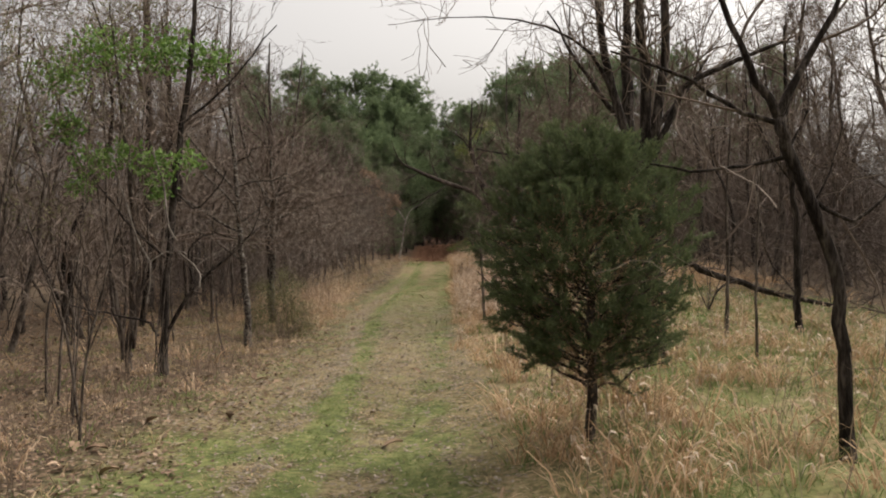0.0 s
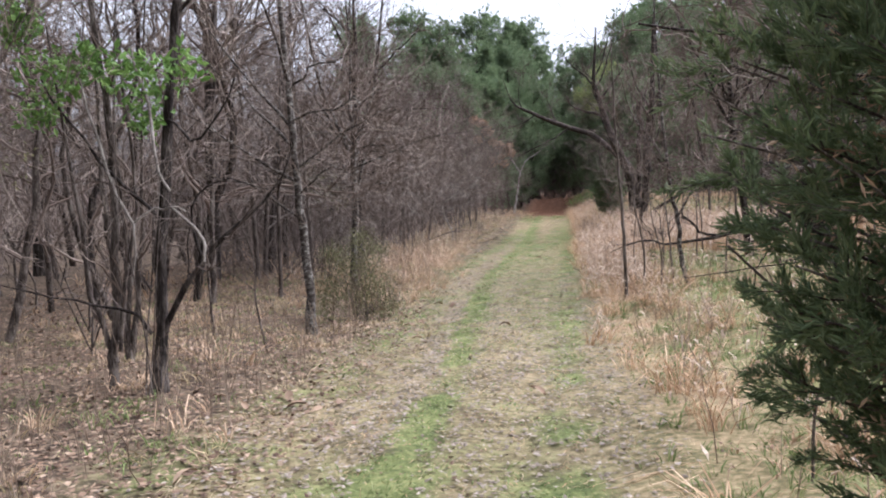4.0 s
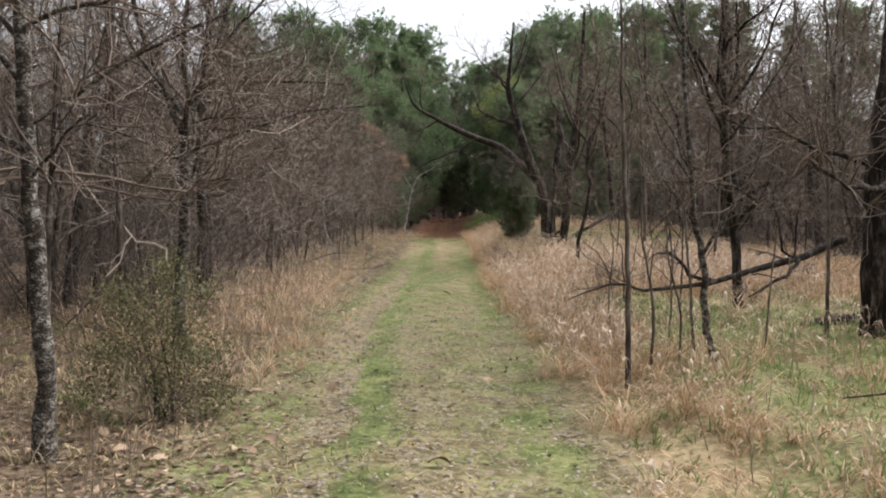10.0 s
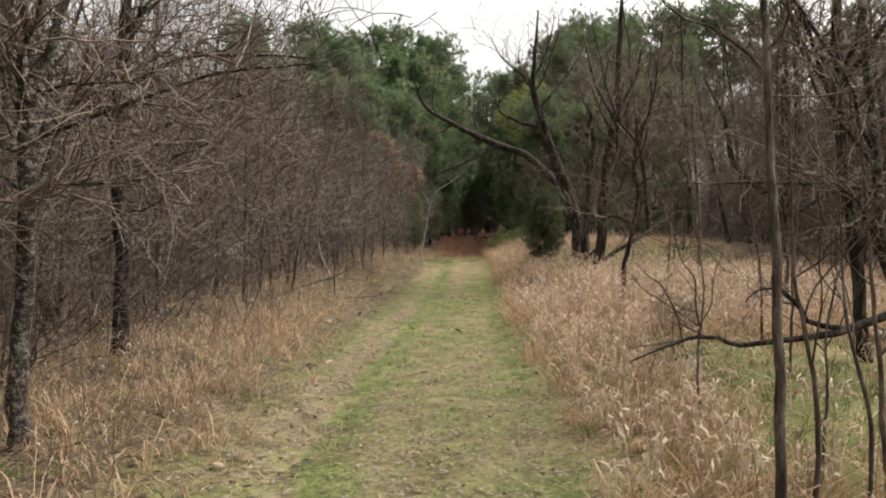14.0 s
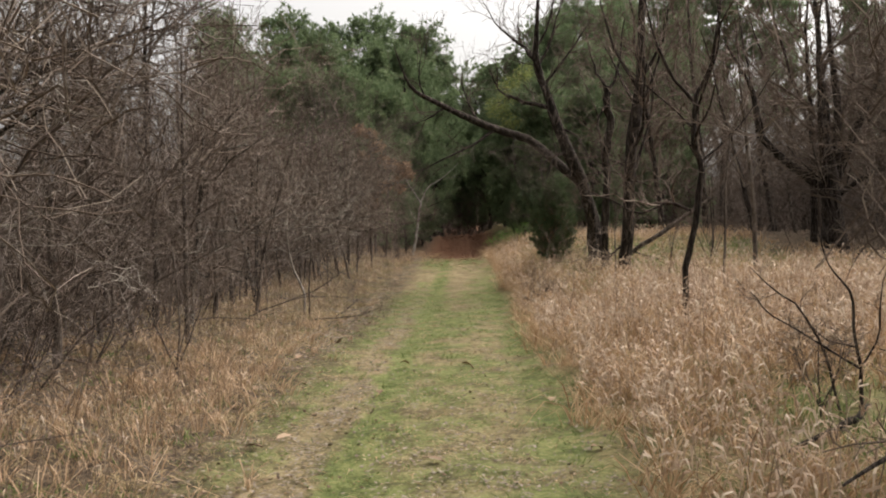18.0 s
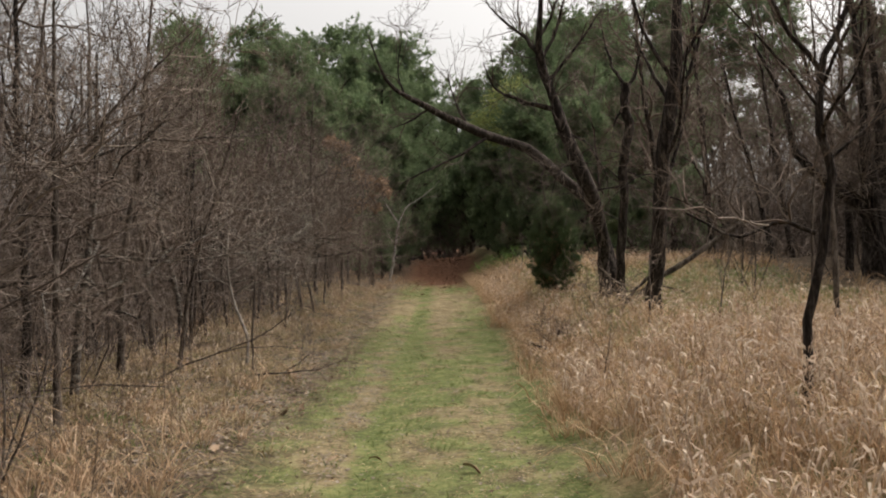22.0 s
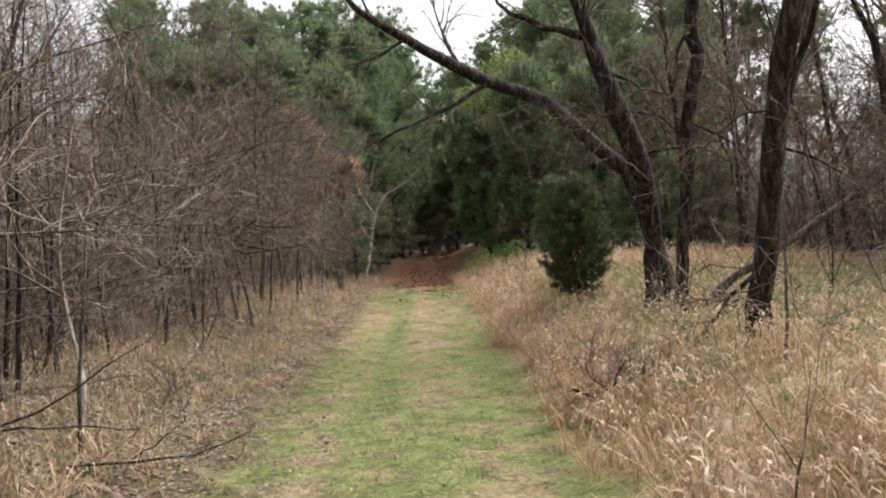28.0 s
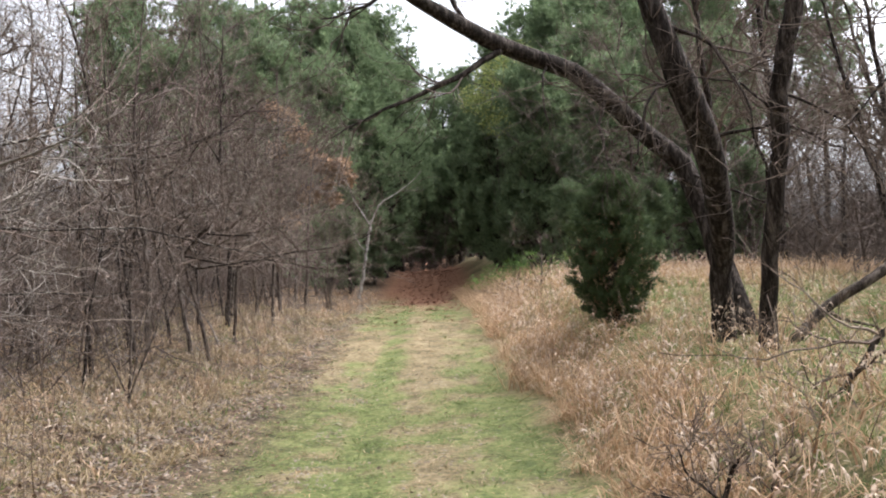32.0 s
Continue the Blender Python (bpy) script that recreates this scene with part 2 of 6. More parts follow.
def part(name, me, parent, label=""):
    ob = new(name, me)
    ob.parent = parent
    return tagged(ob, label, kind="stuff" if name in ("twigwork", "branchwork", "foliage", "crown", "dead_sprays") else "")


def thing(name, x, y, label, category, group="", z=None):
    ob = new(name)
    ob.location = (x, y, gz(x, y) if z is None else z)
    return tagged(ob, label, category, group)


class Tubes:
    """Round rods along bent lines, gathered into one mesh."""

    def __init__(self):
        self.v, self.q, self.t, self.n = [], [], [], 0

    def add(self, P, R, sides):
        P, R = np.asarray(P, float), np.asarray(R, float)
        if P.ndim == 2:
            P, R = P[None], R[None]
        m, k, _ = P.shape
        T = np.gradient(P, axis=1)
        T /= np.linalg.norm(T, axis=2, keepdims=True) + 1e-9
        D = P[:, -1] - P[:, 0]
        ref = np.where(np.abs(D[:, 2:3]) > 0.7 * np.linalg.norm(D, axis=1, keepdims=True), [[1.0, 0.2, 0]], [[0.1, 0.1, 1.0]])
        U = np.cross(T, ref[:, None, :])
        U /= np.linalg.norm(U, axis=2, keepdims=True) + 1e-9
        W = np.cross(T, U)
        a = np.arange(sides) * 2 * np.pi / sides
        ring = P[:, :, None] + R[:, :, None, None] * (np.cos(a)[:, None] * U[:, :, None] + np.sin(a)[:, None] * W[:, :, None])
        self.v.append(ring.reshape(-1, 3))
        i = np.arange(m)[:, None, None] * k * sides + np.arange(k - 1)[None, :, None] * sides + self.n
        s = np.arange(sides)[None, None, :]
        s2 = (s + 1) % sides
        self.q.append(np.stack([i + s, i + s2, i + s2 + sides, i + s + sides], -1).reshape(-1, 4))
        self.n += m * k * sides

    def mesh(self, name, material, smoothed=True):
        return mesh_of(name, np.concatenate(self.v), [np.concatenate(self.q)], material, smoothed)


def unit(v):
    return v / (np.linalg.norm(v, axis=-1, keepdims=True) + 1e-9)


def sample(P, R, i, s):
    """Places, ways and radii at the fractions s along the lines i."""
    k = P.shape[1]
    f = np.clip(s, 0, 0.999) * (k - 1)
    j = f.astype(int)
    w = (f - j)[:, None]
    a, b = P[i, j], P[i, j + 1]
    return a * (1 - w) + b * w, unit(b - a), R[i, j] * (1 - w[:, 0]) + R[i, j + 1] * w[:, 0]


def sprout(rng, P, R, each, span, length, angle, k, lift=0.15, wander=0.25, thick=0.6, cap=1.0, tip=0.25):
    """Side shoots: each of them to a line of P, from the given span of it."""
    m = P.shape[0]
    i = np.repeat(np.arange(m), each)
    s = rng.uniform(span[0], span[1], m * each)
    at, way, r = sample(P, R, i, s)
    side = rng.normal(size=at.shape)
    side = unit(side - (side * way).sum(1, keepdims=True) * way)
    a = np.radians(rng.uniform(angle[0], angle[1], len(at)))[:, None]
    d = unit(np.cos(a) * way + np.sin(a) * side + [0, 0, lift])
    n = rng.uniform(length[0], length[1], len(at)) * (1.15 - 0.5 * s)
    Q = np.zeros((len(at), k, 3))
    Q[:, 0] = at
    for j in range(1, k):
        d = unit(d + rng.normal(scale=wander, size=d.shape) + [0, 0, lift * 0.3])
        Q[:, j] = Q[:, j - 1] + d * (n / (k - 1))[:, None]
    r0 = np.minimum(r * thick, cap)
    return Q, r0[:, None] * np.linspace(1, tip, k)[None]


def bend(ctrl, n, rng=None, shake=0.0):
    """A smooth line of n places through a few control points."""
    c = np.asarray(ctrl, float)
    c = np.vstack([2 * c[0] - c[1], c, 2 * c[-1] - c[-2]])
    u = np.linspace(0, len(c) - 3 - 1e-6, n)
    j = u.astype(int)
    f = (u - j)[:, None]
    a, b, d, e = c[j], c[j + 1], c[j + 2], c[j + 3]
    out = 0.5 * (2 * b + (d - a) * f + (2 * a - 5 * b + 4 * d - e) * f ** 2 + (3 * b - a - 3 * d + e) * f ** 3)
    if rng is not None and shake:
        out[1:] += rng.normal(scale=shake, size=(n - 1, 3))
    return out


def blades(P, D, length, width, rng, fold=0.3, droop=0.0, flat=0.0):
    """Kite-shaped leaves: base, two shoulders and a tip; flat: how far they face the sky."""
    m = len(P)
    D = unit(D)
    S = unit(np.cross(D, rng.normal(size=(m, 3)) + [0, 0, flat]))
    N = np.cross(D, S)
    L, W = length[:, None], width[:, None]
    mid = P + D * L * 0.45 + N * W * fold
    tip = P + D * L - np.array([0, 0, 1.0]) * L * droop
    v = np.stack([P, mid + S * W * 0.5, tip, mid - S * W * 0.5], 1).reshape(-1, 3)
    i = np.arange(m)[:, None] * 4
    return v, np.concatenate([i + [0, 1, 2], i + [0, 2, 3]], 0)


def strands(x, y, rng, tall, wide, lean, z0=-0.02, az=None):
    """Grass: each strand a tapering, bowed strip of two joints."""
    m = len(x)
    base = np.stack([x, y, height(x, y) + z0], 1)
    az = rng.uniform(0, 2 * np.pi, m) if az is None else az
    out = np.stack([np.cos(az), np.sin(az), np.zeros(m)], 1)
    turn = rng.uniform(0, 2 * np.pi, m)
    S = np.stack([np.cos(turn), np.sin(turn), np.zeros(m)], 1) * wide[:, None] * 0.5
    b = (lean * tall)[:, None]
    up = np.array([0, 0, 1.0])
    if tall.max() < 0.17:
        mid = base + out * b * 0.42 + up * (tall * 0.5)[:, None]
        tip = base + out * b + up * (tall * np.clip(1.0 - 0.35 * lean, 0.2, 1))[:, None]
        i = np.arange(m)[:, None] * 5
        return np.stack([base - S, base + S, mid + S * 0.8, mid - S * 0.8, tip], 1).reshape(-1, 3), i + [0, 1, 2, 3], i + [3, 2, 4]
    low = base + out * b * 0.16 + up * (tall * 0.45)[:, None]
    mid = base + out * b * 0.5 + up * (tall * np.clip(0.85 - 0.1 * lean, 0.4, 1))[:, None]
    tip = base + out * b + up * (tall * np.clip(1.12 - 0.5 * lean, 0.1, 1.1))[:, None]
    v = np.stack([base - S, base + S, low + S, low - S, mid + S * 0.8, mid - S * 0.8, tip], 1).reshape(-1, 3)
    i = np.arange(m)[:, None] * 7
    return v, np.concatenate([i + [0, 1, 2, 3], i + [3, 2, 4, 5]]), i + [5, 4, 6]


def curls(P, length, width, rng):
    """Ribbon leaves that rise from a stem, arch over and hang."""
    m = len(P)
    az = rng.uniform(0, 2 * np.pi, m)
    out = np.stack([np.cos(az), np.sin(az), np.zeros(m)], 1)
    S = np.stack([-np.sin(az), np.cos(az), rng.normal(scale=0.5, size=m)], 1) * width[:, None] * 0.5
    up = np.array([0, 0, 1.0])
    L, k = length[:, None], rng.uniform(0.5, 1.8, m)[:, None]
    a, b = P + out * L * 0.2 + up * L * 0.4 * k, P + out * L * 0.5 + up * L * 0.5 * k
    c = P + out * L * 0.8 + up * L * rng.uniform(-0.3, 0.75, m)[:, None]
    v = np.stack([P, a + S, a - S, b + S, b - S, c], 1).reshape(-1, 3)
    i = np.arange(m)[:, None] * 6
    return v, i + [1, 2, 4, 3], np.concatenate([i + [0, 2, 1], i + [3, 4, 5]])


def patch(x, y, size, seed):
    """Soft random patches from 0 to 1, for clumps in the vegetation."""
    r = np.random.default_rng(seed)
    s = np.zeros_like(x)
    waves = 7 if size > 0.8 else 20
    for _ in range(waves):
        a, f, p = r.uniform(0, 2 * np.pi), r.uniform(0.6, 1.7 if size > 0.8 else 3.2) / size, r.uniform(0, 6.3)
        s += np.sin(2 * np.pi * f * (np.cos(a) * x + np.sin(a) * y) + p)
    return 0.5 + 0.5 * np.tanh(s / (2.2 if size > 0.8 else 3.7))


# ---- ground ----
def on_track(x, y):
    return smooth(-0.7, 0.4, x - left_edge(y) + 0.7 * (patch(x, y, 0.8, 24) - 0.5)) * smooth(-0.35, 0.25, right_edge(y) + 0.12 - x + 0.3 * (patch(x, y, 0.6, 35) - 0.5))


def rut_at(y):
    return np.interp(y, [6, 12, 15, 18, 20, 30, 45], [-0.65, -0.78, -0.97, -1.17, -1.28, -1.3, -1.2])


def stripe(x, y):
    """The worn line of straw and dead leaves beside the rut."""
    d = x - rut_at(y) + 0.24 + 0.08 * smooth(18, 22, y) + 0.1 * (patch(x, y, 1.7, 47) - 0.5)
    return np.exp(-(d / (0.09 + 0.06 * smooth(18, 24, y))) ** 2) * smooth(0.15, 0.45, patch(x, y, 1.3, 48)) * (1 - 0.6 * smooth(28, 34, y))


def green_part(x, y):
    """How green the turf is: a rut and its patches, a straw line beside it, greener further on."""
    rut = (0.2 + 0.8 * smooth(0.2, 0.65, 0.6 * patch(x, y, 1.6, 22) + 0.4 * patch(x, y, 0.5, 60))) * np.exp(-((x - rut_at(y)) / 0.14) ** 2) * 1.2 + 0.5 * smooth(0.3, 0.7, patch(x, y, 1.0, 37)) * np.exp(-((x - 0.25) / 0.2) ** 2)
    far = smooth(23, 31, y)
    blot = smooth(0.44, 0.58, 0.45 * patch(x, y, 1.1, 14) + 0.3 * patch(x, y, 0.4, 38) + 0.25 * patch(x, y, 2.3, 64))
    worn = np.exp(-((x + 0.75 + 0.3 * (patch(x, y, 3, 49) - 0.5)) / 0.16) ** 2) * smooth(33, 37, y)
    g = (0.08 + 0.22 * smooth(11, 17, y) - 0.16 * far) + rut + (0.18 + 0.1 * smooth(18, 22, y) + 0.5 * far) * blot + 0.25 * smooth(0.5, 0.8, patch(x, y, 1.8, 39)) * smooth(-1.2, -1.7, x) - 0.8 * stripe(x, y) - 0.6 * worn - 0.4 * smooth(39, 44, y) * smooth(0.3, 0.6, patch(x, y, 1.5, 50))
    g = g + 0.35 * smooth(29, 32, y) * (1 - smooth(36.5, 39, y)) * smooth(0.25, 0.55, patch(x, y, 0.7, 58)) + 0.5 * np.exp(-((y - 46.5) / 1.6) ** 2) - 0.45 * np.exp(-((y - 41.5) / 2.2) ** 2) - 0.35 * np.exp(-((x + 1.75) / 0.22) ** 2) * smooth(16, 19, y) * (1 - smooth(29, 32, y))
    g = g + 0.08 * (1 - smooth(9, 12, y)) + 0.45 * (1 - smooth(7, 10.5, y)) * smooth(0.3, 0.6, 0.6 * patch(x, y, 1.3, 61) + 0.4 * patch(x, y, 0.4, 62))
    return np.clip(g, 0.03, 1)


def ground_material():
    m = bpy.data.materials.new("track_turf_and_litter")
    m.use_nodes = True
    n, l = m.node_tree.nodes, m.node_tree.links
    b = n["Principled BSDF"]
    b.inputs["Roughness"].default_value, b.inputs["Specular IOR Level"].default_value = 0.95, 0.1
    co = n.new("ShaderNodeTexCoord")
    xyz = n.new("ShaderNodeSeparateXYZ")
    l.new(co.outputs["Object"], xyz.inputs[0])

    def noise_of(scale, detail=4):
        t = n.new("ShaderNodeTexNoise")
        t.inputs["Scale"].default_value, t.inputs["Detail"].default_value, t.inputs["Roughness"].default_value = scale, detail, 0.65
        l.new(co.outputs["Object"], t.inputs["Vector"])
        return t.outputs["Fac"]

    def calc(op, p, q, r=None):
        t = n.new("ShaderNodeMath")
        t.operation = op
        for i, a in enumerate((p, q, r)):
            if a is None:
                continue
            if isinstance(a, (int, float)):
                t.inputs[i].default_value = a
            else:
                l.new(a, t.inputs[i])
        return t.outputs[0]

    def ramp_of(f, stops):
        t = n.new("ShaderNodeValToRGB")
        while len(t.color_ramp.elements) < len(stops):
            t.color_ramp.elements.new(0.5)
        for e, (p, c) in zip(t.color_ramp.elements, stops):
            e.position, e.color = p, (*c, 1)
        l.new(f, t.inputs["Fac"])
        return t.outputs["Color"]

    def step(v, a, c):
        t = n.new("ShaderNodeMapRange")
        t.interpolation_type = "SMOOTHSTEP"
        t.inputs["From Min"].default_value, t.inputs["From Max"].default_value = min(a, c), max(a, c)
        if a > c:
            t.inputs["To Min"].default_value, t.inputs["To Max"].default_value = 1.0, 0.0
        l.new(v, t.inputs["Value"])
        return t.outputs[0]

    def blend(f, p, q):
        t = n.new("ShaderNodeMix")
        t.data_type = "RGBA"
        l.new(f, t.inputs[0])
        l.new(p, t.inputs[6])
        l.new(q, t.inputs[7])
        return t.outputs[2]

    big, med, small = noise_of(0.55), noise_of(3.0), noise_of(17.0, 6)
    x = calc("MULTIPLY_ADD", calc("SUBTRACT", med, 0.5), 0.9, xyz.outputs["X"])
    y = calc("MULTIPLY_ADD", calc("SUBTRACT", big, 0.5), 5.0, xyz.outputs["Y"])
    turf = ramp_of(calc("MULTIPLY_ADD", small, 0.6, calc("MULTIPLY", med, 0.45)), [(0.42, (0.075, 0.062, 0.034)), (0.52, (0.152, 0.12, 0.065)), (0.61, (0.25, 0.195, 0.118))])
    litter = ramp_of(calc("MULTIPLY_ADD", small, 0.7, calc("MULTIPLY", med, 0.35)), [(0.42, (0.028, 0.02, 0.014)), (0.52, (0.075, 0.054, 0.036)), (0.62, (0.15, 0.11, 0.073))])
    thatch = ramp_of(calc("MULTIPLY_ADD", small, 0.6, calc("MULTIPLY", big, 0.5)), [(0.42, (0.05, 0.056, 0.023)), (0.53, (0.15, 0.122, 0.06)), (0.63, (0.29, 0.22, 0.13))])
    clay = ramp_of(calc("MULTIPLY_ADD", small, 0.5, calc("MULTIPLY", med, 0.5)), [(0.3, (0.085, 0.038, 0.022)), (0.5, (0.15, 0.073, 0.042)), (0.7, (0.23, 0.125, 0.075))])
    green = ramp_of(calc("MULTIPLY_ADD", small, 0.6, calc("MULTIPLY", med, 0.45)), [(0.42, (0.05, 0.066, 0.022)), (0.52, (0.1, 0.115, 0.04)), (0.61, (0.17, 0.172, 0.07))])
    lush = n.new("ShaderNodeAttribute")
    lush.attribute_name = "lushness"
    growth = calc("MULTIPLY_ADD", calc("SUBTRACT", med, 0.5), 1.1, calc("MULTIPLY_ADD", calc("SUBTRACT", small, 0.5), 0.7, lush.outputs["Fac"]))
    turf = blend(step(growth, 0.15, 0.75), turf, green)
    c = blend(step(x, -2.6, -1.7), litter, turf)
    c = blend(step(x, 0.3, 0.9), c, thatch)
    bare = calc("MULTIPLY", step(y, 50.0, 54.5), calc("MULTIPLY", step(x, -1.7, -1.2), step(x, 0.3, -0.3)))
    meadow = calc("MULTIPLY", step(med, 0.3, 0.6), calc("MULTIPLY", step(x, 1.2, 2.0), calc("ADD", step(y, 24.0, 20.0), calc("MULTIPLY", step(y, 31.0, 34.0), step(y, 46.0, 41.0)))))
    c = blend(calc("MINIMUM", meadow, 0.85), c, green)
    c = blend(step(x, 5.5, 9.0), c, litter)
    duff = calc("MULTIPLY", step(xyz.outputs["Y"], 55.0, 60.0), step(calc("ABSOLUTE", calc("ADD", xyz.outputs["X"], 0.6), 0), 2.4, 1.3))
    c = blend(calc("MAXIMUM", bare, duff), c, clay)
    l.new(c, b.inputs["Base Color"])
    bp = n.new("ShaderNodeBump")
    bp.inputs["Strength"].default_value, bp.inputs["Distance"].default_value = 0.5, 0.03
    l.new(small, bp.inputs["Height"])
    l.new(bp.outputs["Normal"], b.inputs["Normal"])
    return m


def axis(lo, fine_lo, fine_hi, hi, step):
    a = fine_lo - np.geomspace(1, fine_lo - lo + 1, 14)[::-1] + 1
    b = fine_hi + np.geomspace(1, hi - fine_hi + 1, 14) - 1
    return np.unique(np.concatenate([a, np.arange(fine_lo, fine_hi, step), b]))


gx, gy = axis(-600, -9, 9, 600, 0.16), axis(-600, -2, 62, 900, 0.25)
GX, GY = np.meshgrid(gx, gy)
gi = np.arange(GX.size).reshape(GX.shape)
gv = np.stack([GX, GY, height(GX, np.clip(GY, -50, 150))], -1).reshape(-1, 3)
gq = np.stack([gi[:-1, :-1], gi[:-1, 1:], gi[1:, 1:], gi[1:, :-1]], -1).reshape(-1, 4)
earth = mesh_of("ground", gv, [gq], ground_material(), True)
near = (np.abs(gv[:, 0]) < 9) & (gv[:, 1] > -2) & (gv[:, 1] < 62)
lushness = np.zeros(len(gv), np.float32)
lushness[near] = green_part(gv[near, 0], gv[near, 1])
earth.attributes.new("lushness", "FLOAT", "POINT").data.foreach_set("value", lushness)
tagged(new("ground", earth), "mown grass track between leaf litter and dry grass", "ground", kind="structure")


# ---- trees ----
def crown_of(rng, P, R, density, twig=0.0035, reach=1.0, wide=(25, 60), shoots=6, fine=False):
    """Branches, side shoots and fine twigs on the given limbs; fine: with bent twigs, for trees close by."""
    t = Tubes()
    a, ar = sprout(rng, P, R, max(1, int(8 * density)), (0.2, 1.0), (0.7 * reach, 1.6 * reach), wide, 8 if fine else 5, 0.12, 0.3 if fine else 0.22, 0.6, 0.012 if fine else 0.02)
    t.add(a, ar, 4)
    b, br = sprout(rng, a, ar, shoots, (0.15, 1.0), (0.35 * reach, 0.85 * reach), (25, 65), 5 if fine else 3, 0.08, 0.32, 0.7, 0.0055 if fine else 0.009, 0.4)
    t.add(b, np.maximum(br, twig), 3)
    c, cr = sprout(rng, b, br, max(2, shoots - 2), (0.1, 1.0), (0.14 * reach, 0.4 * reach), (25, 65), 3 if fine else 2, 0.1, 0.3, 0.8, 0.005, 0.5)
    t.add(c, np.maximum(cr, twig * 0.6), 3)
    return t


def bare_tree(name, x, y, trunk, limbs, label, seed, bark=BARK, density=1.0, auto=6, twig=0.0035, reach=1.0, group="", twigs=None, shoots=4, sweep=0, swept=(1.0, 3.0), long_most=2.5, turned=0.75):
    """A leafless tree. trunk and limbs: rows of (x, z, radius) or (x, z, radius, y) in metres from the foot; auto: limbs that grow by chance."""
    rng = np.random.default_rng(seed)
    ob = thing(name, x, y, label, "tree", group)

    def line(rows, n, shake):
        rows = [(r[0], r[3] if len(r) > 3 else 0.0, r[1], r[2]) for r in rows]
        c = np.array(rows, float)
        return bend(c[:, :3], n, rng, shake), np.interp(np.linspace(0, len(c) - 1, n), np.arange(len(c)), c[:, 3])
    tp, tr = line(trunk, 20, min(0.012, 0.16 * trunk[0][2]))
    tp[0, 2] -= 0.12
    tr *= 0.82 * (1 + rng.normal(scale=0.05, size=20))
    tr[0] *= 1.35
    tr[1] *= 1.08
    t = Tubes()
    t.add(tp, tr, 10)
    part("trunk", t.mesh("trunk", bark), ob)
    boughs = []
    allP, allR = [bend(tp, 9)], [np.interp(np.linspace(0, 19, 9), np.arange(20), tr)]
    for rows in limbs:
        p, r = line(rows, 9, min(0.015, 0.4 * rows[0][2]))
        r = r * 0.85 * (1 + rng.normal(scale=0.06, size=9))
        t = Tubes()
        t.add(p, r, 7)
        boughs.append(part("limb", t.mesh("limb", bark), ob))
        allP.append(p)
        allR.append(r)
    for _ in range(sweep):
        s, turn, long = rng.uniform(*swept), rng.normal(scale=turned), rng.uniform(1.1, long_most)
        j = int(np.argmin(np.abs(tp[:, 2] - s)))
        way = np.array([math.cos(turn), math.sin(turn), 0.0])
        rise = rng.uniform(-0.05, 0.3)
        kink = np.cumsum(rng.normal(scale=0.055 * long, size=(5, 3)), 0)
        p = bend([tp[j]] + [tp[j] + way * long * f + [0, 0, rise * long * f ** 0.7] + k for f, k in zip((0.18, 0.36, 0.56, 0.78, 1.0), kink)], 9, rng, 0.02)
        r = np.linspace(0.009 + 0.004 * long, 0.0025, 9)
        t = Tubes()
        t.add(p, r, 6)
        boughs.append(part("limb", t.mesh("limb", twigs or bark), ob))
        allP.append(p)
        allR.append(r)
    if auto:
        p, r = sprout(rng, np.array(allP[:1]), np.array(allR[:1]), auto, (0.4, 0.98), (1.2 * reach, 2.6 * reach), (30, 65), 9, 0.25, 0.16, 0.55, 0.04)
        for pp, rr in zip(p, r):
            t = Tubes()
            t.add(pp, rr, 6)
            boughs.append(part("limb", t.mesh("limb", bark), ob))
            allP.append(pp)
            allR.append(rr)
    for bough, p, r in zip(boughs, allP[1:], allR[1:]):
        part("twigwork", crown_of(rng, p[None], r[None], density, twig, reach, shoots=shoots, fine=True).mesh("twigwork", twigs or TWIG, False), bough, "fine bare grey-brown twigs")
    return ob


def grown_tree(name, tall, radius, label, seed, bark=BARK, auto=10, density=0.6, twig=0.006, lean=0.05, start=0.3, reach=1.0, group="", angle=(35, 75), shoots=5):
    """A leafless tree of the wood, grown by chance."""
    rng = np.random.default_rng(seed)
    ob = thing(name, 0, 0, label, "tree", group, 0)
    steps = np.linspace(0, 1, 6)
    drift = np.cumsum(rng.normal(scale=lean * tall / 4, size=(6, 2)), 0)
    c = np.column_stack([drift - drift[0], steps * tall])
    p = bend(c, 12, rng, 0.03)
    p[0, 2] = -0.15
    r = radius * np.linspace(1, 0.14, 12)
    t = Tubes()
    t.add(p, r, 7)
    part("trunk", t.mesh("trunk", bark), ob)
    P, R = sprout(rng, p[None], r[None], auto, (start, 0.95), (0.2 * tall * reach, 0.4 * tall * reach), angle, 9, 0.26, 0.27, 0.6, 0.05)
    t = Tubes()
    t.add(P, R, 5)
    k = crown_of(rng, P, R, density, twig, 0.13 * tall * reach, (25, 70), shoots)
    k.v = t.v + k.v
    k.q = t.q + [q + t.n for q in k.q]
    part("crown", k.mesh("crown", TWIG, False), ob)
    return ob


def scaled(x, y, turn, s):
    return pose(x, y, gz(x, y), 0, 0, turn) @ Matrix.Scale(s, 4)


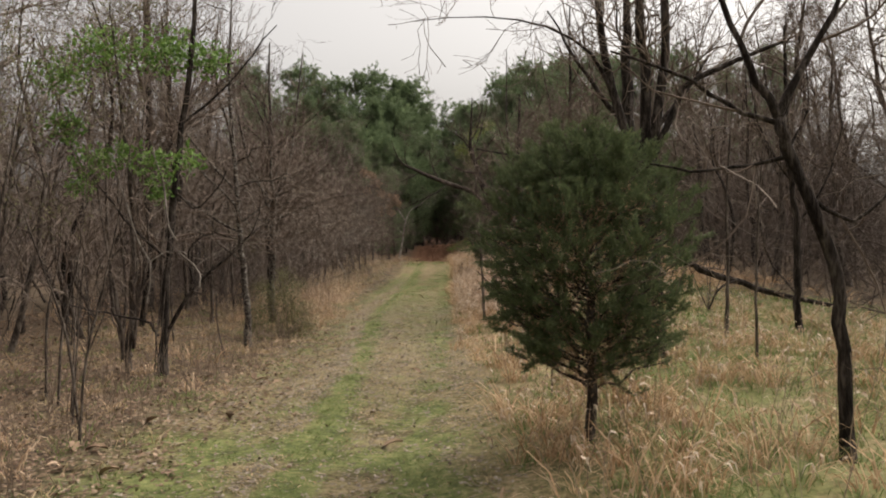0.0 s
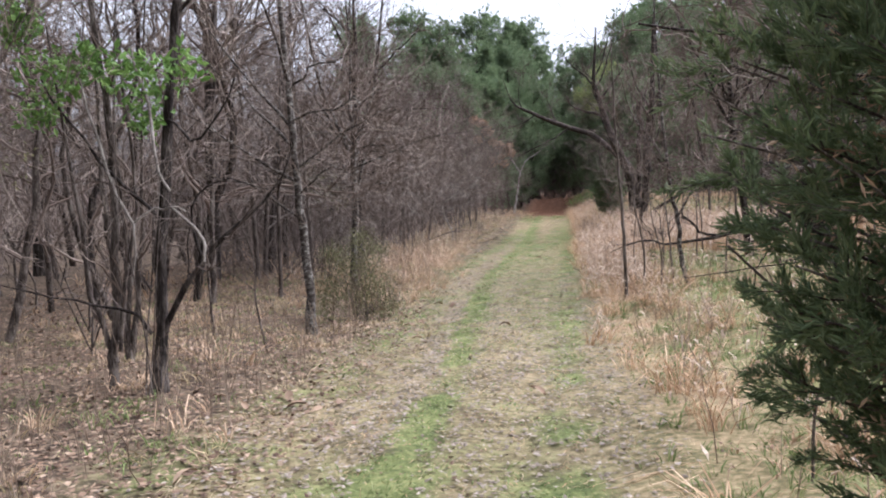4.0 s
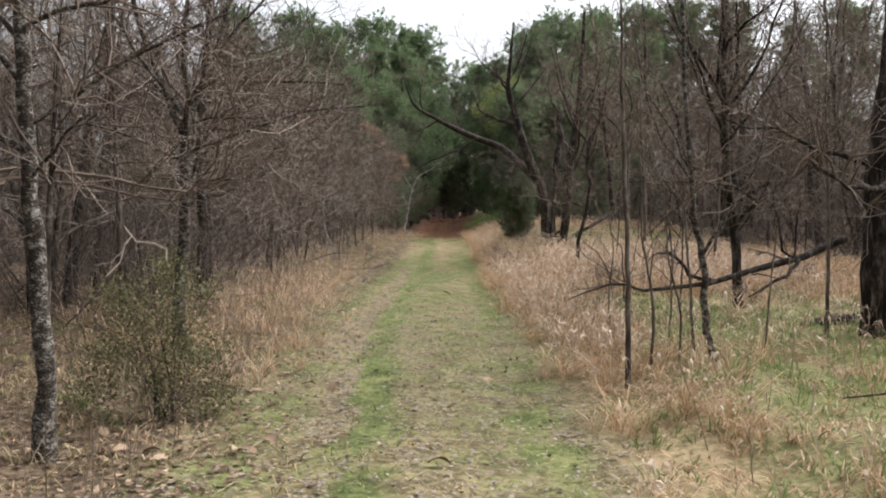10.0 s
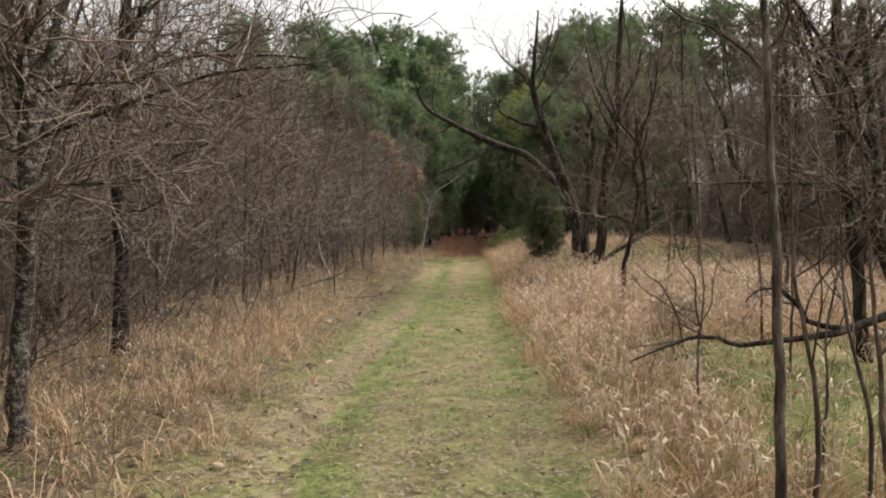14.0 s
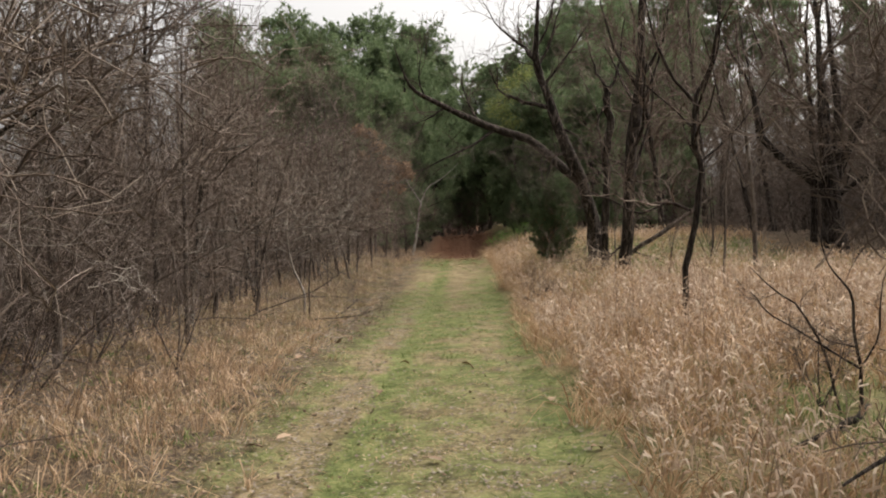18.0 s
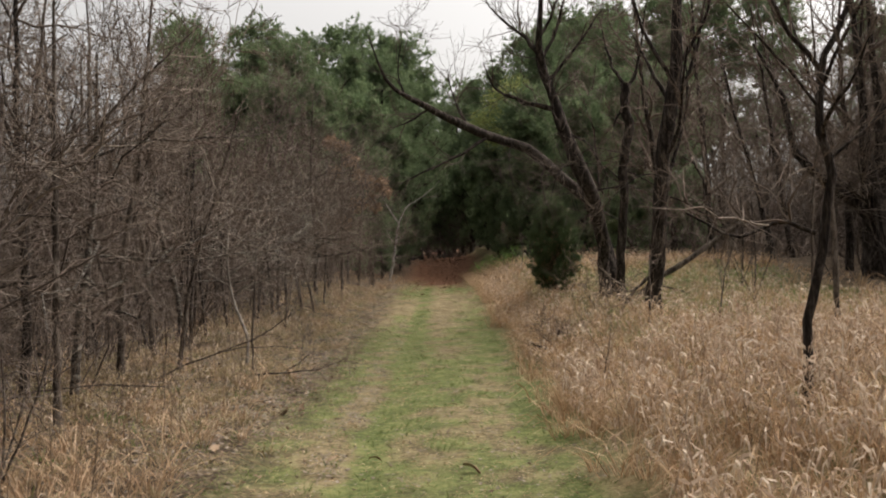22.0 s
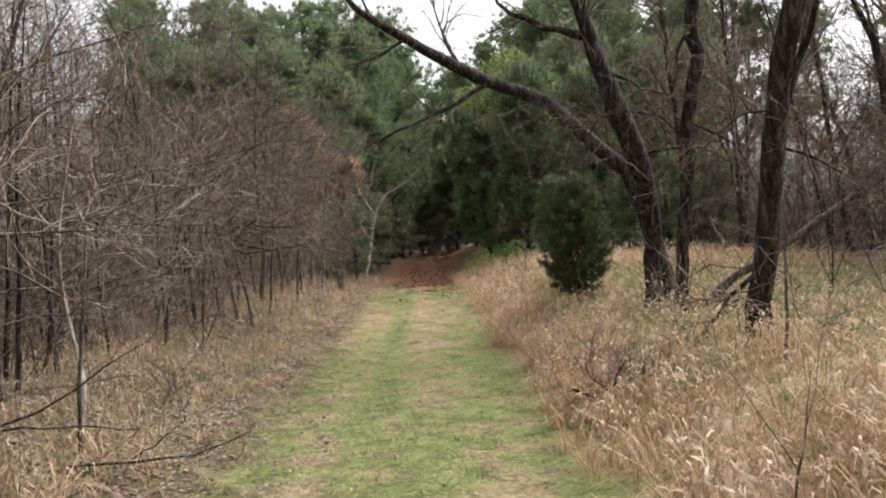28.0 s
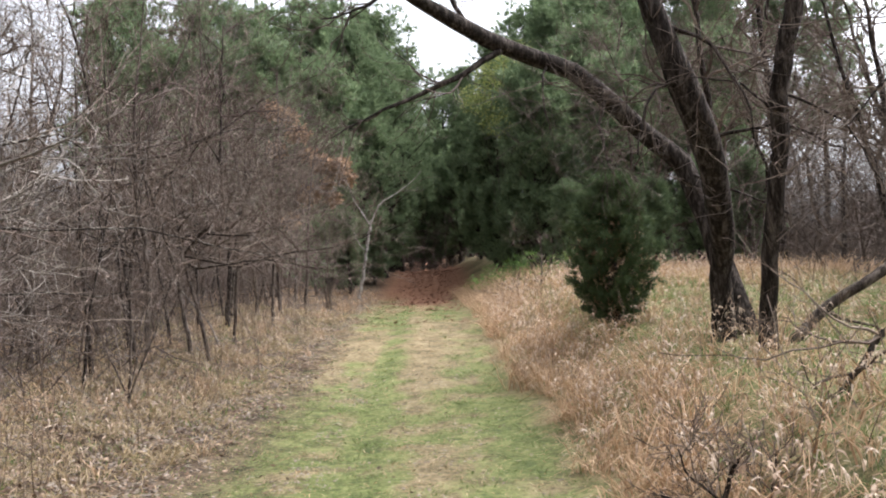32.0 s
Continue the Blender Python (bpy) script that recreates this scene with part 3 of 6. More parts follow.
# Hand-placed trees beside the track, foot to top.
bare_tree("crooked_tree", 2.82, 5.9, [(0, 0, .055), (-.02, .81, .05), (-.08, 1.3, .048), (-.24, 1.68, .046), (-.35, 1.98, .044), (-.37, 2.1, .042)],
          [[(-.37, 2.08, .036), (-.52, 2.4, .028), (-.68, 2.75, .022), (-.9, 3.6, .012)], [(-.37, 2.1, .034), (-.22, 2.4, .026), (0, 2.75, .02), (.2, 3.5, .012)],
           [(-.36, 2.04, .022), (-.66, 2.16, .018), (-.93, 2.32, .014), (-1.37, 2.52, .008)], [(-.2, 1.6, .02), (.05, 1.45, .014), (.26, 1.6, .011), (.6, 1.9, .006)],
           [(-.3, 1.85, .018), (-.7, 1.8, .012, .3), (-1.1, 1.9, .007, .6)]],
          "slim crooked leafless tree forking above dry grass", 11, DARKBARK, 0.5, 0, 0.003)
bare_tree("straw_hung_tree", 5.2, 12.5, [(0, -.1, .07), (0, .7, .065), (.02, 1.5, .055), (-.08, 2.4, .05), (-.1, 4.2, .02)], [[(.02, 1.5, .025), (.4, 2.0, .018), (.7, 2.9, .008)], [(-.05, 2.1, .025), (-.4, 2.7, .016), (-.6, 3.6, .007)]], "slim dark tree with straw caught round its foot", 30, DARKBARK, 0.8, 3)
bare_tree("oak", 2.7, 10.3, [(0, 0, .15), (-.01, 1.1, .13), (-.05, 2.05, .12), (-.04, 2.4, .11)],
          [[(-.05, 2.0, .07), (-.37, 2.9, .06), (-.5, 3.9, .05), (-.7, 6, .02)], [(-.05, 2.2, .08), (-.02, 3.3, .07), (-.06, 4.0, .06), (.1, 7, .02)], [(-.02, 2.2, .07), (.2, 3.3, .06), (.25, 4.2, .05), (.6, 6.5, .02)],
           [(0, 2.1, .05), (.35, 2.95, .045), (.86, 3.25, .035), (1.5, 3.5, .02)], [(-.05, 2.0, .03), (-.24, 2.2, .025), (-1.2, 2.28, .018), (-1.95, 2.38, .01)], [(-.37, 2.9, .03), (-.6, 3.4, .022), (-1.1, 3.72, .015), (-1.8, 3.86, .009), (-2.6, 3.86, .005)]],
          "dark many-stemmed leafless oak rising behind the cedar", 12, DARKBARK, 1.2, 0, 0.004, 1.1)
bare_tree("vine_hung_tree", -3.07, 11, [(0, 0, .075), (.04, .55, .06), (.1, 1.3, .055), (.2, 2.2, .05), (.36, 3.2, .045), (.5, 4.2, .035), (.55, 6.0, .015)],
          [[(.03, .36, .035), (.15, .65, .032), (.43, 1.09, .028), (.76, 1.35, .02), (1.02, 1.56, .012), (1.2, 1.85, .006), (1.25, 2.2, .003)], [(.1, 1.4, .02), (-.4, 1.9, .015), (-.9, 2.6, .008)], [(.3, 3, .02), (.9, 3.5, .014), (1.5, 4.2, .007)],
           [(.2, 2.2, .016), (.6, 2.0, .011, -.3), (1.0, 2.4, .006, -.5)], [(-.01, .48, .02, -.05), (-.09, .64, .017, -.1), (-.4, .74, .013, -.2), (-.7, .83, .01, -.3), (-1.1, .95, .005, -.4)], [(.43, 1.09, .016), (.36, 1.35, .013), (.42, 1.6, .01), (.7, 1.7, .007), (1.0, 1.6, .004)]],
          "dark-barked leafless tree with a long leaning limb", 13, DARKBARK, 0.5, 0, 0.003, 0.6, twigs=DARKTWIG)
bare_tree("twin_stem", -3.5, 11.05, [(0, 0, .05), (.05, .5, .045), (.1, 1.2, .04), (.11, 2.05, .035), (.05, 2.7, .03), (-.1, 4.5, .01)], [[(.05, .2, .03), (-.12, .7, .026), (-.2, 1.5, .02), (-.4, 3, .008)], [(.08, .3, .025), (.14, .8, .022), (.3, 1.6, .016), (.2, 3, .007)]],
          "cluster of thin dark leafless stems in leaf litter", 14, BARK, 0.7, 2)
bare_tree("stem_clump", -4.0, 12.3, [(0, 0, .05), (-.1, .7, .04), (-.2, 1.6, .035), (-.2, 3.4, .02), (-.2, 4.6, .008)], [[(0, .05, .035), (.12, .8, .03), (.2, 1.8, .022), (.35, 3.6, .008)], [(-.05, .2, .03), (.02, 1.2, .024), (-.05, 2.4, .016), (.1, 4, .007)]],
          "clump of grey leafless stems at the wood's edge", 15, BARK, 0.7, 2)
bare_tree("straight_tree", -2.86, 14.5, [(0, 0, .075), (-.01, .75, .065), (-.06, 1.45, .06), (-.1, 2.1, .055), (-.14, 2.8, .05), (-.2, 4.4, .03), (-.1, 6, .012)],
          [[(-.06, 1.4, .02), (-.6, 1.8, .014), (-1.2, 2.0, .007)], [(-.1, 2.0, .02), (.5, 2.4, .014), (1.1, 2.7, .007)], [(-.12, 2.5, .022), (-.7, 3.2, .015), (-1.3, 4, .007)], [(-.08, 1.7, .014), (.3, 1.9, .01, -.4), (.6, 2.0, .006, -.8)]],
          "straight mottled grey tree with fine bare branches", 16, LICHEN, 1.1, 6, sweep=2, swept=(2.6, 3.6))
bare_tree("spreading_tree", -3.33, 18.5, [(0, 0, .09), (.05, 1.0, .075), (.09, 2.2, .07), (.1, 2.5, .065)],
          [[(.08, 2.25, .045), (-.25, 3.0, .038), (-.5, 3.8, .03), (-.8, 5.8, .012)], [(.1, 2.4, .045), (.3, 2.85, .04), (.53, 3.6, .032), (.8, 5.6, .012)], [(.1, 2.4, .04), (.08, 3.3, .034), (.1, 5.6, .012)],
           [(.1, 2.1, .024), (.8, 2.35, .019), (1.45, 2.55, .014), (2.1, 2.62, .007)], [(.08, 1.8, .02), (.6, 1.85, .015, .3), (1.2, 2.0, .008, .6)], [(.08, 2.0, .02), (-.6, 2.3, .014, -.3), (-1.3, 2.4, .007, -.5)]],
          "leafless tree with wide horizontal grey branches over the verge", 17, LICHEN, 1.3, 4, sweep=7, swept=(1.6, 2.5))
bare_tree("verge_tree", -4.08, 22, [(0, -.1, .12), (0, 1.0, .1), (-.04, 2.0, .09), (0, 3.1, .08), (.1, 4.2, .06), (.1, 6.5, .02)],
          [[(0, 2.9, .04), (.6, 3.2, .03), (1.2, 3.25, .022), (2.1, 3.22, .01)], [(0, 2.2, .03), (.7, 2.6, .022), (1.5, 2.9, .01)], [(-.02, 2.5, .035), (-.7, 3.2, .022), (-1.6, 3.8, .01)], [(0, 1.9, .025), (.6, 2.0, .018, -.6), (1.3, 2.2, .008, -1)], [(.05, 3.5, .03), (.8, 4.2, .02, -.3), (1.6, 4.8, .009, -.5)]],
          "dark leafless tree spreading long branches over russet grass", 18, DARKBARK, 1.3, 6, twigs=DARKTWIG, sweep=8, swept=(1.6, 4.0))
bare_tree("dark_tree", 3.7, 21.5, [(0, 0, .09), (-.09, .95, .075), (-.24, 2.05, .07), (-.29, 3.15, .06), (-.27, 4.3, .05), (-.2, 7, .02)],
          [[(-.14, 1.08, .034, -.1), (-.08, 1.31, .032, -.4), (-.03, 1.45, .03, -.6), (-.12, 1.54, .028, -.75), (-.37, 1.65, .026, -.9), (-.59, 1.69, .024, -1), (-1.27, 1.72, .016, -1.2), (-2.23, 1.69, .006, -1.5)], [(-.25, 2.3, .03), (.4, 3.2, .02), (.9, 4.2, .01)], [(-.29, 3, .03), (-.9, 3.9, .02), (-1.4, 5, .009)], [(-.1, 1.0, .02), (.35, 1.7, .016), (.6, 2.6, .008)]],
          "dark slender leafless tree with a low bent branch", 19, DARKBARK, 1.7, 10)
bare_tree("great_oak", 4.05, 18.2, [(0, -.1, .26), (-.04, .9, .22), (-.02, 2.2, .2), (.1, 3.6, .17), (.1, 5.5, .1), (.2, 8, .03)],
          [[(0, 1.72, .04), (-.5, 1.88, .032), (-.88, 2.0, .024), (-1.18, 2.12, .018), (-1.7, 2.2, .008)], [(.05, 2.8, .1), (.9, 3.8, .07), (1.8, 5, .03)], [(.1, 3.5, .08), (-.7, 4.6, .05), (-1.5, 6, .02)], [(.1, 1.6, .05), (-.5, 1.5, .035, -.5), (-1.2, 1.7, .018, -1)]],
          "thick dark furrowed oak trunk beside a fallen limb", 20, DARKBARK, 1.2, 6, 0.004, 1.2)
bare_tree("kinked_tree", 2.05, 25.9, [(0, -.1, .05), (.01, .65, .045), (.12, 1.05, .044), (.24, 1.8, .04), (.16, 2.08, .042), (.2, 2.6, .034), (.42, 3.1, .026), (.6, 4.4, .01)],
          [[(.1, 1.35, .022), (-.18, 1.44, .019), (-.5, 1.33, .015), (-.85, 1.55, .008)], [(.2, 2.55, .026), (-.1, 2.95, .02), (-.3, 3.6, .012), (-.5, 4.6, .006)], [(.24, 1.9, .016), (.7, 2.3, .011), (1.1, 2.9, .006)], [(.15, 2.3, .015), (-.3, 2.6, .01, -.4), (-.7, 2.9, .006, -.6)]],
          "thin kinked leafless tree standing in dry grass", 21, DARKBARK, 0.9, 3)
bare_tree("arching_tree", 3.12, 37.2, [(0, -.2, .185), (-.17, .45, .165, .2), (-.29, 1.03, .165, .4), (-.42, 1.62, .17, .6), (-.6, 2.06, .16, .7), (-1.15, 2.58, .142, .7), (-1.5, 2.9, .14, .6), (-1.81, 3.14, .135, .6), (-2.57, 3.42, .128, .4), (-3.07, 3.55, .115, .2), (-3.54, 3.76, .095, -.2), (-3.95, 3.94, .08, -.5), (-4.4, 4.12, .06, -.9), (-4.68, 4.25, .045, -1.2), (-4.85, 4.6, .03, -1.4), (-5.0, 5.2, .01, -1.5)],
          [[(-2.74, 3.4, .05, .3), (-3.42, 2.97, .035, 0), (-4.21, 2.61, .018, -.2), (-4.7, 2.35, .006, -.3)], [(-3.1, 3.6, .04, .2), (-3.25, 3.89, .03, .2), (-3.4, 4.3, .022, .2), (-3.5, 4.75, .008, .2)], [(-3.95, 3.92, .032, -.5), (-4.2, 3.7, .02, -.6), (-4.7, 3.5, .008, -.8)], [(-1.5, 2.85, .026, .6), (-1.6, 2.4, .016, .4), (-1.5, 1.9, .008, .3)], [(-4.4, 4.1, .026, -.9), (-4.5, 4.6, .016, -1), (-4.4, 5.3, .007, -1.1)],
           [(-.5, 1.9, .024, .6), (-.1, 1.55, .014, -.2), (.25, 1.3, .007, -.5)], [(-2.2, 3.3, .022, .5), (-2.3, 2.9, .013, .2), (-2.25, 2.35, .006, 0)]],
          "black-barked tree whose heavy limb arches over the track", 22, DARKBARK, 1.3, 0, twigs=DARKTWIG)
bare_tree("leaning_tree", 2.74, 37.1, [(-.06, -.2, .15), (-.07, .63, .14, -.1), (-.12, 1.05, .15, -.3), (-.25, 1.62, .175, -.6), (-.4, 2.05, .18, -.8), (-.62, 2.5, .17, -1), (-.86, 3.15, .155, -1), (-1.08, 3.82, .14, -1), (-1.24, 4.4, .12, -1), (-1.4, 4.82, .1, -1.2), (-1.38, 5.4, .07, -1.4), (-1.25, 6.8, .025, -1.6)],
          [[(-1.05, 3.72, .07, -1), (-1.45, 3.84, .06, -1), (-1.9, 3.95, .045, -1.1), (-2.25, 4.2, .025, -1.1), (-2.45, 4.7, .01, -1.1)], [(-1.4, 4.8, .05, -1.2), (-1.75, 5.2, .035, -1.2), (-2.2, 5.6, .02, -1.2), (-2.6, 6.3, .008, -1.2)], [(-.9, 3.3, .035, -1), (-.5, 3.0, .022, -1.3), (-.25, 2.4, .012, -1.5), (-.2, 1.9, .006, -1.6)],
           [(-1.2, 4.3, .045, -1), (-.6, 5.0, .03, -1), (-.1, 5.7, .012, -1)], [(-.4, 2.1, .028, -.8), (.2, 2.2, .018, -1.1), (.8, 1.9, .008, -1.3)], [(-.7, 2.7, .026, -1), (-1.1, 2.5, .016, -1.3), (-1.3, 1.9, .008, -1.5)]],
          "black-barked leaning tree crossing before the arching one", 23, DARKBARK, 1.3, 4, twigs=DARKTWIG)
bare_tree("pale_footed_tree", 2.8, 36.2, [(0, -.2, .12), (.0, .6, .11, -.15), (.02, 1.3, .105, -.3), (.06, 2.0, .105, -.45), (.04, 2.7, .11, -.6), (.14, 3.3, .11, -.7), (.04, 3.75, .105, -.8), (.12, 4.1, .11, -.8)],
          [[(.12, 2.2, .018, -.5), (-.3, 2.6, .012, -.5), (-.8, 2.7, .006, -.5)], [(.1, 2.5, .018, -.5), (.6, 2.2, .012, -.6), (.9, 1.6, .006, -.7)], [(.12, 4.0, .05, -.8), (.35, 4.5, .035, -.8), (.5, 5.6, .012, -.8)], [(.05, 3.7, .045, -.8), (-.15, 3.4, .026, -.9), (-.2, 3.05, .01, -.9)], [(.1, 4.05, .045, -.8), (-.2, 4.6, .028, -.8), (-.35, 5.4, .01, -.8)]],
          "grey broken-topped tree in front of the black-barked pair", 24, DARKBARK, 0.5, 0)
bare_tree("upright_dark_tree", 2.75, 33.4, [(0, -.2, .16), (.03, .7, .15, -.15), (.07, 1.6, .145, -.35), (.12, 2.4, .145, -.5), (.2, 3.2, .14, -.7), (.28, 3.8, .125, -.8), (.4, 6.5, .04, -1)],
          [[(.05, .75, .03, -.1), (-.25, .45, .03), (-.55, .1, .022)], [(.2, 3.2, .05, -.7), (.6, 4.0, .035, -.7), (.9, 5.2, .012, -.7)], [(.28, 3.6, .05, -.8), (-.2, 4.5, .03, -.8), (-.5, 5.7, .01, -.8)], [(.1, 2.0, .02, -.4), (.6, 1.7, .013, -.6), (1.1, 1.2, .006, -.8)], [(.1, 2.3, .018, -.5), (-.4, 2.2, .012, -.8), (-.9, 1.8, .006, -1)]],
          "upright dark leafless tree with moss on its bark", 25, DARKBARK, 0.9, 4)
bare_tree("pale_twigged_tree", -3.4, 31.34, [(0, -.1, .03), (0, .35, .028, .2), (-.15, .6, .026, .5), (-.3, .85, .024, .7), (-.4, 1.4, .02, .75), (-.35, 2.0, .014, .75), (-.2, 2.8, .006, .75)],
          [[(-.4, 1.5, .018, .75), (-.2, 1.72, .016, .7), (.23, 1.88, .014, .68), (.52, 1.97, .012, .68), (.92, 2.07, .009, .68), (1.29, 2.26, .004, .7)], [(-.35, 1.25, .016, .7), (-.16, 1.38, .015, .66), (.03, 1.51, .013, .66), (.24, 1.62, .011, .66), (.55, 1.75, .008, .66), (.79, 1.86, .004, .66)],
           [(-.3, .95, .015, .7), (-.1, 1.1, .013, .6), (.4, 1.22, .01, .4), (.79, 1.28, .005, 0)], [(-.35, 1.3, .014, .7), (0, 1.44, .012, .66), (.33, 1.45, .009, .66), (.71, 1.52, .004, .66)], [(.1, 1.55, .013, .66), (.3, 1.95, .011, .7), (.43, 2.29, .01, .76), (.42, 2.75, .004, .8)], [(.43, 2.29, .008, .76), (.58, 2.45, .006, .78), (.78, 2.58, .003, .8)],
           [(-.38, 1.1, .013, .75), (-.9, 1.4, .01, .7), (-1.5, 1.55, .005, .6)], [(-.38, 1.6, .013, .75), (-.8, 2.1, .01, .7), (-1.3, 2.3, .005, .6)]],
          "young tree with pale bare twigs at the wood's edge", 27, PALE, 0.8, 0, 0.0025, 0.5, twigs=PALE)
bare_tree("white_forked_tree", -2.97, 56.4, [(0, 0, .075), (.2, .9, .066), (.36, 1.9, .06), (.48, 2.47, .056)], [[(.48, 2.45, .04), (.2, 2.9, .033), (-.06, 3.35, .024), (-.3, 4.2, .01)], [(.48, 2.47, .042), (.8, 3.1, .034), (1.18, 3.4, .026), (1.77, 3.76, .02), (2.3, 4.3, .008)], [(.3, 1.6, .03), (.05, 1.9, .02), (-.1, 2.3, .008)]],
          "small pale forked tree where the track enters the pines", 26, WHITEBARK, 0.15, 0, twigs=PALE)


def sapling(name, x, y, tall, radius, seed, label, bark=BARK, tops=None, density=0.35, group="", auto=4):
    rng = np.random.default_rng(seed)
    tx = tops if tops is not None else rng.normal(scale=0.06) * tall
    rows = [(0, -0.08, radius), (tx * 0.2 + rng.normal(scale=.02), tall * 0.3, radius * 0.85), (tx * 0.5 + rng.normal(scale=.04), tall * 0.6, radius * 0.6), (tx, tall, radius * 0.2)]
    return bare_tree(name, x, y, rows, [], label, seed, bark, density, auto, 0.0028, 0.55, group=group)


# Thin stems standing in the grass on both verges: x, y, height, radius, lean.
for i, (x, y, h, r, tx) in enumerate([(1.03, 16.3, 3.6, .03, -.12), (1.29, 16.64, 1.9, .017, -.12), (1.53, 16.65, 1.6, .015, -.14), (1.73, 16.87, 2.0, .018, -.16), (3.47, 18.2, 3.6, .025, -.1), (1.36, 18.74, 1.9, .012, -.15), (2.55, 20.4, 2.2, .016, .05),
                                      (2.95, 22.3, 2.8, .018, -.2), (1.62, 17.4, 1.5, .012, .2), (2.5, 17.3, 1.8, .014, .2), (4.0, 24.5, 4.2, .035, .3), (1.05, 28.6, .85, .011, .1), (2.2, 31.4, 1.5, .02, .2), (3.4, 29.0, 3.0, .025, .3),
                                      (4.4, 30.5, 4.5, .05, -.2), (5.2, 27.6, 4.2, .04, .4), (1.35, 8.6, 1.2, .01, .1), (3.6, 9.6, 2.6, .02, .15), (4.2, 12.5, 3.4, .035, .2), (3.3, 13.4, 2.2, .016, -.1), (3.1, 31.2, 1.3, .015, .3)]):
    sapling("sapling", x, y, h, r, 200 + i, "thin bare sapling among dry grass", POLE, tx, 0.25 + 0.2 * (h > 3), "saplings in the field")
for i, (x, y, h, r, tx) in enumerate([(-4.17, 27.3, 4.5, .045, .12), (-4.5, 29.7, 4.6, .055, .1), (-4.66, 31.4, 4.2, .05, .05), (-3.22, 31, 1.9, .02, .1), (-4.01, 30.3, 3.4, .04, .5), (-4.04, 40, 3.6, .04, -.5), (-3.67, 41, 3.8, .035, .5), (-5.33, 30.8, 4.2, .05, -.4),
                                      (-6.3, 35.8, 5.0, .06, .6), (-5.2, 27.0, 4.6, .04, -.2), (-6.1, 30.6, 5.5, .06, .1), (-4.45, 19.9, 4.2, .045, .2), (-4.32, 17.6, 3.8, .04, .15), (-4.9, 16.3, 4.4, .05, -.1), (-5.4, 19.5, 5.2, .06, .2), (-3.5, 43.4, 4.0, .035, .2),
                                      (-3.3, 46.2, 4.4, .04, .1), (-4.0, 44.6, 5, .05, -.1), (-3.1, 8.6, 1.6, .012, .1), (-3.6, 7.7, 2.2, .016, -.1), (-4.4, 8.9, 2.8, .022, .3), (-3.9, 9.8, 2.6, .018, .2), (-5.0, 10.6, 4.0, .035, .3), (-2.75, 12.7, 1.7, .014, .05), (-3.9, 14.0, 2.4, .02, -.2), (-2.5, 7.4, 2.4, .014, .1), (-2.7, 7.9, 2.8, .016, -.2), (-2.95, 8.3, 2.2, .012, .2), (-3.2, 7.2, 3.0, .02, .1), (-3.0, 6.9, 2.0, .011, -.1), (-3.5, 9.2, 2.6, .018, .3)]):
    sapling("sapling", x, y, h, r, 240 + i, "slim bare sapling at the edge of the wood", BARK, tx + 0.5 * math.sin(i * 2.1), 0.7 if h > 3 else 0.3, "saplings along the wood", 7 if h > 3 else 3)

bare_tree("mottled_tree", 1.97, 16.97, [(0, -.05, .045), (-.07, .12, .04), (-.135, .46, .038), (-.15, .95, .036), (-.235, 1.23, .034), (-.26, 1.6, .03), (-.39, 3.3, .02), (-.35, 5, .008)],
          [[(-.15, .95, .02), (.05, 1.3, .016), (.3, 1.75, .01), (.45, 2.4, .005)], [(-.26, 1.6, .016), (-.6, 2.1, .011), (-.8, 2.9, .005)], [(-.22, 1.2, .012), (-.5, 1.5, .009, -.2), (-.9, 1.6, .005, -.3)]],
          "slender leaning tree with lichen patches beside the fallen limb", 28, LICHEN, 0.9, 4, 0.003, 0.7)
# Trees at the wood's edge that reach out low over the verge.
for i, (x, y, h, r) in enumerate([(-4.8, 25.0, 5.4, .06), (-5.0, 28.4, 5.6, .06), (-5.9, 32.2, 5.4, .065), (-5.9, 36.6, 5.0, .055), (-4.55, 39.6, 5.0, .05), (-4.1, 42.4, 5.2, .055), (-3.7, 45.4, 5.0, .05), (-6.0, 22.8, 6.0, .07), (-6.2, 18.6, 6.0, .07)]):
    bare_tree("edge_tree", x, y, [(0, -.1, r), (.05 * (i % 3), h * .25, r * .85), (-.1 + .1 * (i % 4), h * .55, r * .65), (.1, h, r * .2)], [], "bare tree reaching thin branches out over the verge", 500 + i, (BARK, DARKBARK)[i % 2], 0.8, 7, 0.003, 0.8, "trees at the edge of the wood", DARKTWIG, sweep=6, swept=(.9, .75 * h))

